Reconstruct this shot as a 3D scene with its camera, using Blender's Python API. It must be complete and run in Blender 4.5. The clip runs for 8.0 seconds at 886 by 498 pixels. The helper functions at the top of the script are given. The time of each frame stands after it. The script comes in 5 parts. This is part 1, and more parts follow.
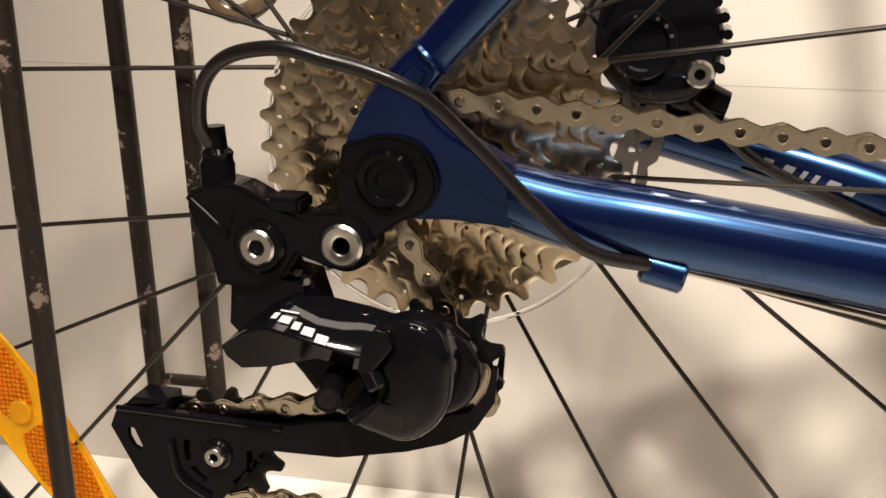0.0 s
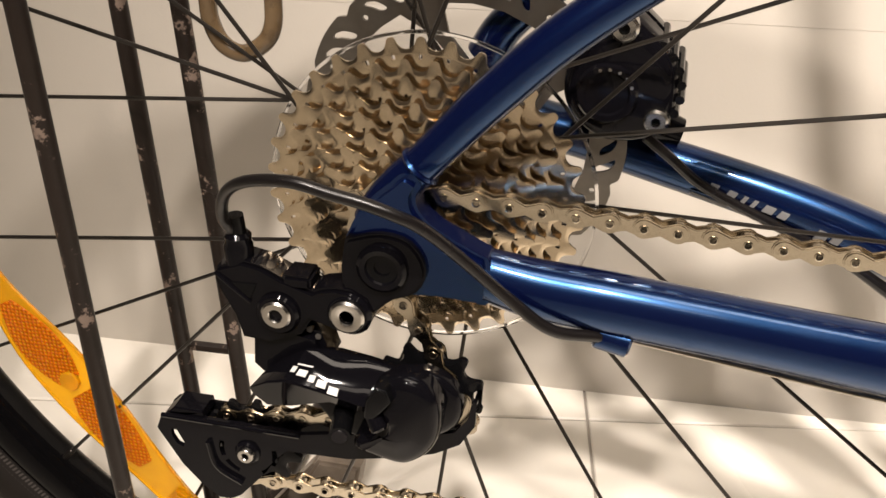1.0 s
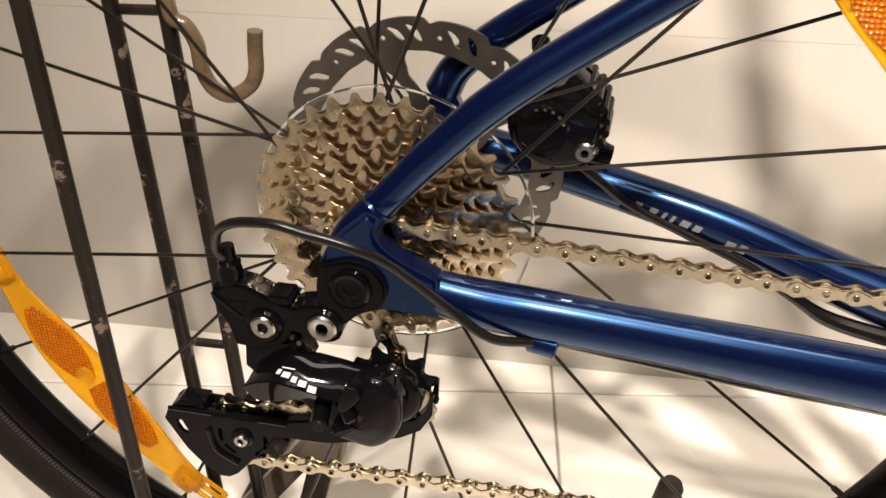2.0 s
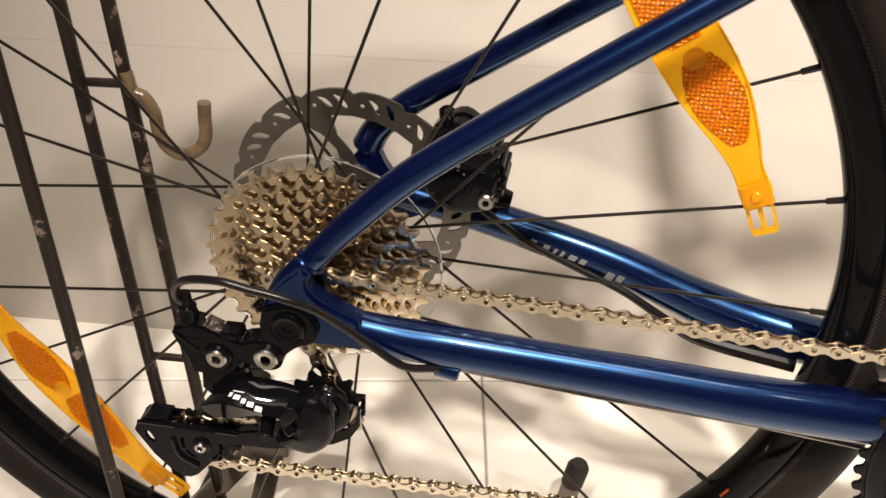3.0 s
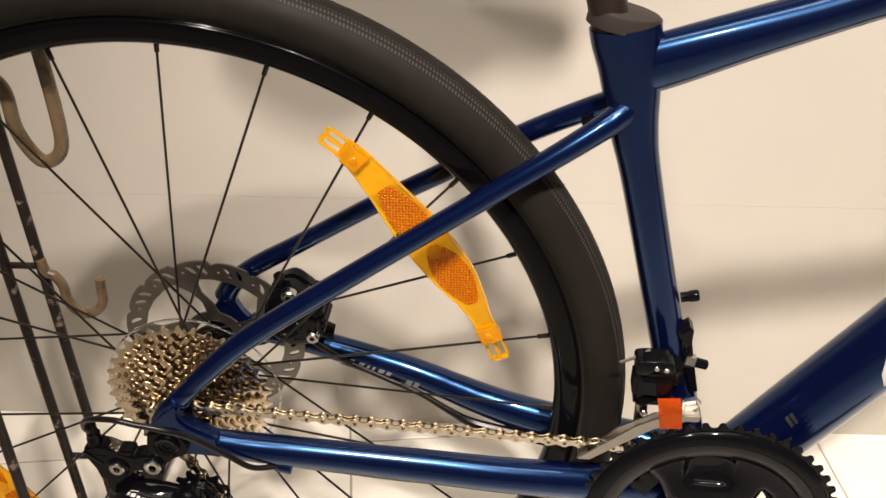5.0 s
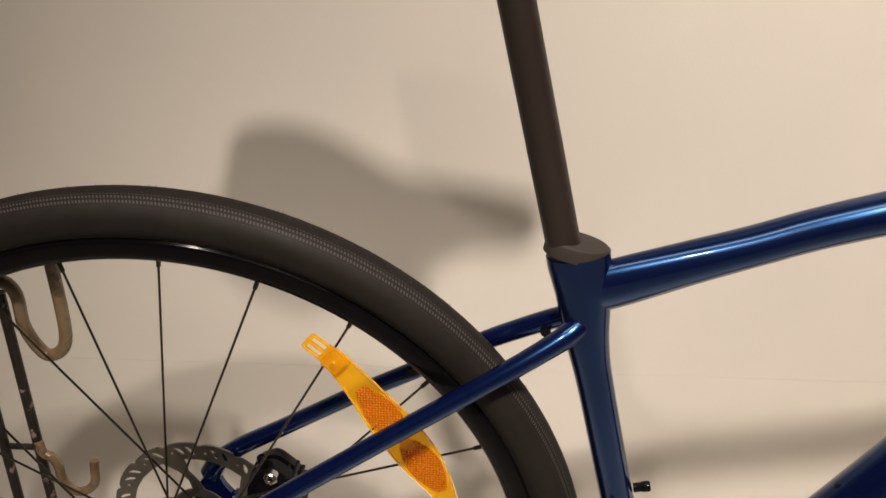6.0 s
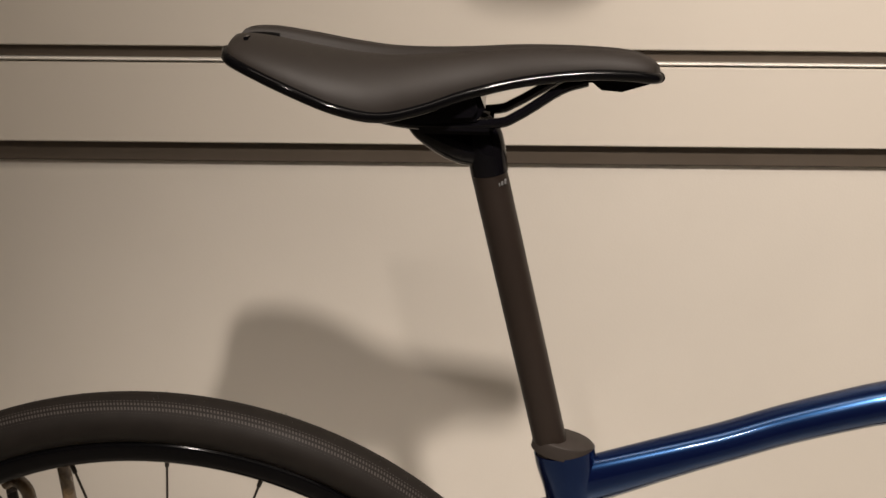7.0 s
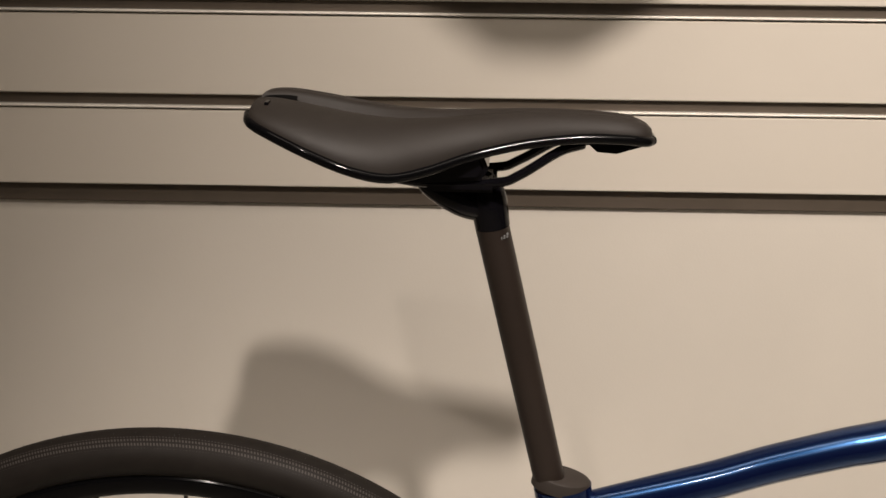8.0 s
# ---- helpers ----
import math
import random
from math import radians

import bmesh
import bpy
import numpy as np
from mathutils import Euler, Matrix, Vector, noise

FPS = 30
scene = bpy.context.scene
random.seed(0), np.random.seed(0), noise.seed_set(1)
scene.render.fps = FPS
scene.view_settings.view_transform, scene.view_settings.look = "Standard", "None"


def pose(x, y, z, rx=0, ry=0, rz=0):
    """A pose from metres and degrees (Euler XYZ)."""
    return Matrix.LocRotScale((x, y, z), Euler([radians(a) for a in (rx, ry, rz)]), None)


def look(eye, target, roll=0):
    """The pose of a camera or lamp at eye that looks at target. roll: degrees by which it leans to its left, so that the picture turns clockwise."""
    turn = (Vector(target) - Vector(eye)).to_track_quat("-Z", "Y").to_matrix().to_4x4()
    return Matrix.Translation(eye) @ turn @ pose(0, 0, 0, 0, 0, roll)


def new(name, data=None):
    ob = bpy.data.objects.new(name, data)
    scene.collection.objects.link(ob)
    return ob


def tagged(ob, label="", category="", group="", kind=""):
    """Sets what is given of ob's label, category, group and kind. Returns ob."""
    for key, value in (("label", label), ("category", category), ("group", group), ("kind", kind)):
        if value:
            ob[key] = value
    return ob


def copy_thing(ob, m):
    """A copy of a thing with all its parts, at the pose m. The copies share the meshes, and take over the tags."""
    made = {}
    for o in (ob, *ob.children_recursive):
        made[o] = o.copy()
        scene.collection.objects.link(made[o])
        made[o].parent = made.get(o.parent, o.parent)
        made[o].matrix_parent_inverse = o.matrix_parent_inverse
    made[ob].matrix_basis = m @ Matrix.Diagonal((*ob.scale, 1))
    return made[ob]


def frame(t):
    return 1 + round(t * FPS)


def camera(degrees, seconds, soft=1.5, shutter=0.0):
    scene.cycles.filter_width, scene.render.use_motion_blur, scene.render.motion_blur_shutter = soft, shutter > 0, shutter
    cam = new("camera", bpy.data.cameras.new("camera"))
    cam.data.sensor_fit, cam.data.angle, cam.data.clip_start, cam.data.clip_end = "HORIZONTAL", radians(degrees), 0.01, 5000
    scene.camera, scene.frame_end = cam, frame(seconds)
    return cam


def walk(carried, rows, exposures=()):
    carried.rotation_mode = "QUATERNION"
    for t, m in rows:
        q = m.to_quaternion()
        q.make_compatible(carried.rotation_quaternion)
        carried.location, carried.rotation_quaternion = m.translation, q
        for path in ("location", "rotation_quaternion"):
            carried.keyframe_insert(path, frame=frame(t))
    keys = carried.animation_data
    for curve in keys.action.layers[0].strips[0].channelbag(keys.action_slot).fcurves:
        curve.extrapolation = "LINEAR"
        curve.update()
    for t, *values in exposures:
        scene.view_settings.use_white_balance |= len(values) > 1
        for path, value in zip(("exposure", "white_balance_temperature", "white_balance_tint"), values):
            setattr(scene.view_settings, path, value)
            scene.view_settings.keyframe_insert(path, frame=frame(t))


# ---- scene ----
cam = camera(47.0, 8.0)
PATH = [
    (0, (0.095, -0.387, 0.424), (-0.367, 1.473, -0.147), 0.6),
    (0.5, (0.093, -0.384, 0.502), (-0.333, 1.389, -0.319), 1.7),
    (1, (0.099, -0.405, 0.548), (-0.297, 1.298, -0.424), 0.2),
    (1.2, (0.103, -0.412, 0.562), (-0.301, 1.259, -0.459), 0.6),
    (2.3, (0.136, -0.468, 0.635), (-0.233, 1.187, -0.426), -0.8),
    (2.5, (0.14, -0.475, 0.653), (-0.206, 1.165, -0.438), -0.2),
    (3, (0.163, -0.509, 0.707), (-0.124, 1.127, -0.407), 0.2),
    (3.5, (0.193, -0.542, 0.761), (-0.038, 1.085, -0.378), 0.3),
    (4, (0.225, -0.576, 0.809), (0.04, 1.044, -0.349), 0.6),
    (4.2, (0.234, -0.587, 0.829), (0.06, 1.036, -0.326), 0.1),
    (5.3, (0.276, -0.666, 0.95), (0.134, 1.02, -0.116), 0.2),
    (5.5, (0.275, -0.673, 0.966), (0.153, 1.028, -0.078), 0.8),
    (6, (0.278, -0.674, 1.024), (0.156, 1.101, 0.109), 1.1),
    (6.5, (0.277, -0.681, 1.069), (0.154, 1.157, 0.289), 0.5),
    (7, (0.272, -0.7, 1.106), (0.173, 1.171, 0.406), 0.5),
    (7.5, (0.275, -0.712, 1.136), (0.169, 1.157, 0.434), 0.2),
    (8, (0.274, -0.737, 1.145), (0.162, 1.145, 0.478), 0.7),
]
walk(cam, [(t, look(eye, target, roll)) for t, eye, target, roll in PATH], exposures=((0.0, 0.44), (1.0, 0.35), (2.5, 0.33), (4.0, 0.03), (5.5, -0.02), (6.0, -0.26), (7.0, -0.52), (8.0, -0.57)))


# ---- light ----
def lamp_spot(name, eye, target, watts, size, angle, colour):
    data = bpy.data.lights.new(name, "SPOT")
    data.energy, data.shadow_soft_size, data.spot_size, data.spot_blend = watts, size, radians(angle), 1.0
    data.color = colour
    ob = new(name, data)
    ob.matrix_world = look(eye, target)
    return ob


def lamp_area(name, eye, target, watts, sx, sy, colour):
    data = bpy.data.lights.new(name, "AREA")
    data.shape, data.size, data.size_y, data.energy, data.color = "RECTANGLE", sx, sy, watts, colour
    ob = new(name, data)
    ob.matrix_world = look(eye, target)
    return ob


WARM, FILL_TINT = (1.0, 0.885, 0.80), (1.0, 0.865, 0.74)
world = bpy.data.worlds.new("shop_air")
world.use_nodes = True
world.node_tree.nodes["Background"].inputs[0].default_value = (1.0, 0.88, 0.74, 1)
world.node_tree.nodes["Background"].inputs[1].default_value = 0.05
scene.world = world
CEIL_Z = 3.17
lamp_spot("unseen_spot_light", (0.71, -1.64, 3.05), (0.88, 0.30, 0.55), 760, 0.075, 54, WARM)
# unseen spot added to lift the right of the wall
lamp_spot("unseen_spot_light", (2.10, -1.55, 3.05), (1.30, 0.33, 1.00), 80, 0.08, 44, WARM)
# unseen narrow spot added to brighten the sprockets from the left
lamp_spot("unseen_spot_light", (-0.35, -2.10, 3.05), (0.04, 0.0, 0.28), 340, 0.06, 22, WARM)
# two unseen soft panels added overhead for fill and highlights
lamp_area("ceiling_fill_light", (0.45, -0.75, 3.07), (0.45, -0.75, 0), 35, 2.4, 0.40, FILL_TINT)
lamp_area("ceiling_fill_light", (0.45, -2.60, 3.07), (0.45, -2.60, 0), 14, 2.4, 0.40, FILL_TINT)


# ---- materials ----
def material(name, base, rough=0.5, metal=0.0, coat=0.0, spread=0.08, scale=40.0, bump=0.0, bump_scale=200.0, trans=0.0, ior=1.45,
             aniso=0.0, dirt=None, dirt_scale=12.0, dirt_amount=0.5, rough_spread=0.08, random_tint=0.0, dirt_cut=(0.52, 0.68)):
    """A Principled surface with tone and gloss varying at two scales and fine relief."""
    m = bpy.data.materials.new(name)
    m.use_nodes = True
    nt = m.node_tree
    nodes, link = nt.nodes, nt.links.new
    p = nodes["Principled BSDF"]
    p.inputs["Metallic"].default_value = metal
    p.inputs["IOR"].default_value = ior
    p.inputs["Coat Weight"].default_value = coat
    p.inputs["Coat Roughness"].default_value = 0.06
    p.inputs["Transmission Weight"].default_value = trans
    p.inputs["Anisotropic"].default_value = aniso
    tc = nodes.new("ShaderNodeTexCoord")
    n1 = nodes.new("ShaderNodeTexNoise")
    n1.inputs["Scale"].default_value, n1.inputs["Detail"].default_value = scale, 6
    n2 = nodes.new("ShaderNodeTexNoise")
    n2.inputs["Scale"].default_value, n2.inputs["Detail"].default_value = scale / 7, 3
    link(tc.outputs["Object"], n1.inputs["Vector"])
    link(tc.outputs["Object"], n2.inputs["Vector"])
    add = nodes.new("ShaderNodeMath")
    add.operation = "ADD"
    link(n1.outputs["Fac"], add.inputs[0])
    link(n2.outputs["Fac"], add.inputs[1])
    ramp = nodes.new("ShaderNodeMapRange")
    ramp.inputs["From Min"].default_value, ramp.inputs["From Max"].default_value = 0.6, 1.4
    ramp.inputs["To Min"].default_value, ramp.inputs["To Max"].default_value = 1 - spread, 1 + spread
    link(add.outputs[0], ramp.inputs["Value"])
    hsv = nodes.new("ShaderNodeHueSaturation")
    hsv.inputs["Color"].default_value = (*base, 1)
    value = ramp.outputs[0]
    if random_tint:
        info = nodes.new("ShaderNodeObjectInfo")
        tint = nodes.new("ShaderNodeMapRange")
        tint.inputs["To Min"].default_value, tint.inputs["To Max"].default_value = 1 - random_tint, 1 + random_tint
        link(info.outputs["Random"], tint.inputs["Value"])
        mul = nodes.new("ShaderNodeMath")
        mul.operation = "MULTIPLY"
        link(value, mul.inputs[0])
        link(tint.outputs[0], mul.inputs[1])
        value = mul.outputs[0]
    link(value, hsv.inputs["Value"])
    colour = hsv.outputs["Color"]
    if dirt:
        nd = nodes.new("ShaderNodeTexNoise")
        nd.inputs["Scale"].default_value, nd.inputs["Detail"].default_value = dirt_scale, 8
        nd.inputs["Roughness"].default_value = 0.7
        link(tc.outputs["Object"], nd.inputs["Vector"])
        cut = nodes.new("ShaderNodeMapRange")
        cut.inputs["From Min"].default_value, cut.inputs["From Max"].default_value = dirt_cut
        cut.inputs["To Max"].default_value = dirt_amount
        link(nd.outputs["Fac"], cut.inputs["Value"])
        mix = nodes.new("ShaderNodeMix")
        mix.data_type = "RGBA"
        mix.inputs["B"].default_value = (*dirt, 1)
        link(cut.outputs[0], mix.inputs["Factor"])
        link(colour, mix.inputs["A"])
        colour = mix.outputs["Result"]
    link(colour, p.inputs["Base Color"])
    rr = nodes.new("ShaderNodeMapRange")
    rr.inputs["From Min"].default_value, rr.inputs["From Max"].default_value = 0.3, 0.7
    rr.inputs["To Min"].default_value = max(0.02, rough - rough_spread)
    rr.inputs["To Max"].default_value = min(1, rough + rough_spread)
    link(n2.outputs["Fac"], rr.inputs["Value"])
    link(rr.outputs[0], p.inputs["Roughness"])
    if bump:
        nb = nodes.new("ShaderNodeTexNoise")
        nb.inputs["Scale"].default_value, nb.inputs["Detail"].default_value = bump_scale, 4
        link(tc.outputs["Object"], nb.inputs["Vector"])
        b = nodes.new("ShaderNodeBump")
        b.inputs["Strength"].default_value, b.inputs["Distance"].default_value = bump, 0.001
        link(nb.outputs["Fac"], b.inputs["Height"])
        link(b.outputs["Normal"], p.inputs["Normal"])
    return m


M_WALL = material("greige_wall_paint", (0.50, 0.465, 0.41), 0.62, spread=0.03, scale=9, bump=0.12, bump_scale=350, dirt=(0.42, 0.375, 0.31), dirt_scale=2.5, dirt_amount=0.12)
M_SLAT = material("slatwall_laminate", (0.50, 0.46, 0.40), 0.45, spread=0.025, scale=7, bump=0.05, bump_scale=300)
# dark brown stands in for the shade in the gap and the slots
M_GAP = material("gap_shade", (0.070, 0.055, 0.041), 0.55, metal=0.1, spread=0.1)
M_ALU = material("aluminium_insert", (0.86, 0.83, 0.77), 0.5, metal=0.6)
M_TILE = material("cream_floor_tile", (0.80, 0.76, 0.68), 0.30, spread=0.05, scale=6, dirt=(0.60, 0.54, 0.46), dirt_scale=5, dirt_amount=0.3, random_tint=0.03)
M_GROUT = material("grey_grout", (0.34, 0.31, 0.27), 0.9, spread=0.15)
M_ROOM = material("shop_plaster", (0.17, 0.155, 0.14), 0.8, spread=0.06, scale=4)
M_CEIL = material("shop_ceiling", (0.17, 0.16, 0.145), 0.85, spread=0.06, scale=4)


def flake_paint(name, pigment, flake, share):
    """Blue pigment under lacquer with metal flakes in it: two surfaces in a fixed share."""
    m = material(name, pigment, 0.22, coat=0.35, spread=0.05, scale=250, rough_spread=0.03, ior=1.35)
    nt = m.node_tree
    nodes, link = nt.nodes, nt.links.new
    f = nodes.new("ShaderNodeBsdfPrincipled")
    f.inputs["Base Color"].default_value = (*flake, 1)
    f.inputs["Metallic"].default_value, f.inputs["Roughness"].default_value = 1.0, 0.22
    f.inputs["Coat Weight"].default_value, f.inputs["Coat Roughness"].default_value = 0.3, 0.05
    mix = nodes.new("ShaderNodeMixShader")
    mix.inputs[0].default_value = share
    link(nodes["Principled BSDF"].outputs[0], mix.inputs[1])
    link(f.outputs[0], mix.inputs[2])
    link(mix.outputs[0], nodes["Material Output"].inputs["Surface"])
    return m


M_BLUE = flake_paint("metallic_blue_paint", (0.0026, 0.0050, 0.036), (0.0013, 0.041, 0.124), 0.52)
M_GLOSS = material("gloss_black_paint", (0.0032, 0.0030, 0.0040), 0.07, spread=0.2, scale=60, ior=1.24, rough_spread=0.03)
M_SATIN = material("satin_black_alloy", (0.0032, 0.0032, 0.0036), 0.12, rough_spread=0.04, spread=0.2, scale=80, bump=0.03, bump_scale=900, ior=1.22)
M_GREY = material("anodised_dark_alloy", (0.008, 0.0072, 0.0085), 0.16, ior=1.26, metal=0.1, spread=0.1, scale=50, rough_spread=0.04)
M_CAP = material("grey_brown_rubber", (0.024, 0.019, 0.016), 0.55, spread=0.1, scale=60, ior=1.35)
M_POST = material("matt_black_post", (0.0150, 0.0100, 0.0076), 0.42, spread=0.12, scale=50, bump=0.08, bump_scale=1500, ior=1.4)
M_RUBBER = material("black_tyre_rubber", (0.016, 0.015, 0.014), 0.62, spread=0.2, scale=90, bump=0.15, bump_scale=900)


def tread_material():
    """Tyre rubber with a file tread on its shoulders, laid out by the angle round the hub."""
    m = material("black_tyre_tread", (0.0105, 0.0086, 0.0072), 0.60, spread=0.2, scale=90, ior=1.22)
    nt = m.node_tree
    nodes, link = nt.nodes, nt.links.new

    def calc(op, a, b=None, c=None):
        n = nodes.new("ShaderNodeMath")
        n.operation = op
        for k, v in enumerate((a, b, c)):
            if v is None:
                continue
            if isinstance(v, (int, float)):
                n.inputs[k].default_value = v
            else:
                link(v, n.inputs[k])
        return n.outputs[0]

    tc = nodes.new("ShaderNodeTexCoord")
    sep = nodes.new("ShaderNodeSeparateXYZ")
    link(tc.outputs["Object"], sep.inputs[0])
    x, y, z = sep.outputs
    angle = calc("ARCTAN2", calc("SUBTRACT", z, HZ), x)
    width = calc("ABSOLUTE", y)
    row = calc("SINE", calc("MULTIPLY", width, 2 * math.pi / 0.0032))
    dash = calc("SINE", calc("ADD", calc("MULTIPLY", angle, 820), calc("MULTIPLY", width, 900)))
    mark = calc("MULTIPLY", calc("GREATER_THAN", row, -0.2), calc("GREATER_THAN", dash, 0.0))
    zone = calc("MULTIPLY", calc("GREATER_THAN", width, 0.0075), calc("LESS_THAN", width, 0.0160))
    mark = calc("MULTIPLY", mark, zone)
    p = nodes["Principled BSDF"]
    old = p.inputs["Base Color"].links[0].from_socket
    mix = nodes.new("ShaderNodeMix")
    mix.data_type = "RGBA"
    mix.inputs["B"].default_value = (0.046, 0.040, 0.036, 1)
    link(mark, mix.inputs["Factor"])
    link(old, mix.inputs["A"])
    link(mix.outputs["Result"], p.inputs["Base Color"])
    b = nodes.new("ShaderNodeBump")
    b.inputs["Strength"].default_value, b.inputs["Distance"].default_value = 0.8, 0.0006
    link(mark, b.inputs["Height"])
    link(b.outputs["Normal"], p.inputs["Normal"])
    return m


HZ = 0.3535          # height of the rear axle
M_TREAD = tread_material()
M_COVER = material("black_saddle_cover", (0.0135, 0.0100, 0.0076), 0.62, spread=0.15, scale=60, bump=0.2, bump_scale=2500, ior=1.4)
M_CHANNEL = material("channel_shade_black", (0.0022, 0.0020, 0.0018), 0.8, ior=1.15)
M_RIM = material("black_anodised_rim", (0.0024, 0.0023, 0.0026), 0.11, spread=0.2, scale=60, ior=1.20, rough_spread=0.03)
M_FACE = material("dark_chainring_face", (0.013, 0.0115, 0.0125), 0.34, ior=1.35, metal=0.1, spread=0.12, scale=60)
M_SPOKE = material("black_spoke_steel", (0.030, 0.026, 0.022), 0.30, metal=0.7, spread=0.15)
M_STEEL = material("nickel_plated_steel", (0.70, 0.585, 0.43), 0.20, metal=1.0, spread=0.10, scale=150, bump=0.03, bump_scale=260, dirt=(0.22, 0.16, 0.09), dirt_scale=70, dirt_amount=0.30, rough_spread=0.05, random_tint=0.08)
M_CHAIN = material("nickel_chain_steel", (0.60, 0.53, 0.42), 0.18, metal=1.0, spread=0.10, scale=300, dirt=(0.16, 0.12, 0.07), dirt_scale=300, dirt_amount=0.3, rough_spread=0.05, random_tint=0.06)
M_DARK = material("shaded_pin_steel", (0.05, 0.04, 0.03), 0.35, metal=0.8, spread=0.2)
M_DISC = material("brushed_disc_steel", (0.17, 0.155, 0.135), 0.34, metal=0.9, spread=0.1, scale=200)
M_BOLT = material("zinc_bolt", (0.50, 0.48, 0.45), 0.26, metal=1.0, spread=0.1, scale=200)
M_CAGE = material("brushed_plate_steel", (0.33, 0.31, 0.28), 0.36, metal=1.0, spread=0.08, scale=200)
M_PRINT = material("grey_print", (0.13, 0.13, 0.13), 0.4, spread=0.06)
M_ORANGE = material("orange_reflector_plastic", (1.0, 0.54, 0.012), 0.06, trans=0.68, ior=1.30, spread=0.10, scale=120, bump=0.25, bump_scale=260)
M_PRISM = material("orange_prism_plastic", (1.0, 0.51, 0.010), 0.14, trans=0.60, ior=1.3, spread=0.18, scale=500, bump=0.6, bump_scale=700)


def honeycomb(m, scale):
    """Adds the small cells of a prism lens: bright middles, darker walls and a relief."""
    nodes, link = m.node_tree.nodes, m.node_tree.links.new
    p = nodes["Principled BSDF"]
    tc, cells, ramp, mix, b = nodes.new("ShaderNodeTexCoord"), nodes.new("ShaderNodeTexVoronoi"), nodes.new("ShaderNodeMapRange"), nodes.new("ShaderNodeMix"), nodes.new("ShaderNodeBump")
    cells.inputs["Scale"].default_value, cells.inputs["Randomness"].default_value = scale, 0.25
    link(tc.outputs["Object"], cells.inputs["Vector"])
    ramp.inputs["From Min"].default_value, ramp.inputs["From Max"].default_value = 0.15, 0.45
    link(cells.outputs["Distance"], ramp.inputs["Value"])
    mix.data_type = "RGBA"
    mix.inputs["B"].default_value = (0.86, 0.22, 0.004, 1)
    link(p.inputs["Base Color"].links[0].from_socket, mix.inputs["A"])
    link(ramp.outputs[0], mix.inputs["Factor"])
    link(mix.outputs["Result"], p.inputs["Base Color"])
    b.inputs["Strength"].default_value, b.inputs["Distance"].default_value = 1.0, 0.002
    link(cells.outputs["Distance"], b.inputs["Height"])
    link(b.outputs["Normal"], p.inputs["Normal"])


honeycomb(M_PRISM, 420)
M_RED = material("red_protector_plastic", (0.80, 0.12, 0.012), 0.12, ior=1.2, trans=0.72, spread=0.1)
M_CLEAR = material("clear_plastic", (0.95, 0.95, 0.95), 0.08, trans=1.0, ior=1.3, spread=0.01)


def film_material():
    """Thin clear plastic: mostly seen through, with a weak gloss."""
    m = bpy.data.materials.new("thin_clear_film")
    m.use_nodes = True
    nodes, link = m.node_tree.nodes, m.node_tree.links.new
    out = nodes["Material Output"]
    nodes.remove(nodes["Principled BSDF"])
    see, shine, mix = nodes.new("ShaderNodeBsdfTransparent"), nodes.new("ShaderNodeBsdfGlossy"), nodes.new("ShaderNodeMixShader")
    see.inputs["Color"].default_value = (0.97, 0.97, 0.97, 1)
    shine.inputs["Roughness"].default_value = 0.15
    mix.inputs["Fac"].default_value = 0.04
    link(see.outputs[0], mix.inputs[1])
    link(shine.outputs[0], mix.inputs[2])
    link(mix.outputs[0], out.inputs["Surface"])
    return m


M_FILM = film_material()
M_ROD = material("worn_black_rod", (0.014, 0.010, 0.008), 0.34, spread=0.25, scale=60, dirt=(0.20, 0.15, 0.12), dirt_scale=45, dirt_cut=(0.585, 0.605), dirt_amount=0.8, bump=0.2, bump_scale=300, ior=1.3)
M_SLEEVE = material("yellowed_sleeve", (0.12, 0.080, 0.042), 0.25, coat=0.4, spread=0.3, scale=60, dirt=(0.045, 0.027, 0.013), dirt_scale=45, dirt_amount=0.8)
M_CABLE = material("black_cable_jacket", (0.006, 0.005, 0.005), 0.28, spread=0.2, ior=1.4)
M_WIRE = material("steel_wire", (0.30, 0.27, 0.23), 0.35, metal=1.0)
M_WHITE = material("white_print", (0.50, 0.49, 0.47), 0.45, spread=0.04)
M_LEG = material("grey_stand_steel", (0.20, 0.165, 0.13), 0.45, metal=0.4, spread=0.15, scale=40, dirt=(0.10, 0.08, 0.06), dirt_scale=30, dirt_amount=0.4)
M_LAMP = material("lamp_housing", (0.05, 0.05, 0.05), 0.5)


# ---- mesh helpers ----
def catmull(points, steps=8):
    """A smooth run of points through the given ones (any number of values a point)."""
    p = [np.array(q, float) for q in points]
    p = [2 * p[0] - p[1]] + p + [2 * p[-1] - p[-2]]
    out = []
    for a, b, c, d in zip(p, p[1:], p[2:], p[3:]):
        for i in range(steps):
            t = i / steps
            out.append(0.5 * (2 * b + (c - a) * t + (2 * a - 5 * b + 4 * c - d) * t * t + (3 * b - a - 3 * c + d) * t ** 3))
    return [tuple(float(v) for v in q) for q in out + [p[-2]]]


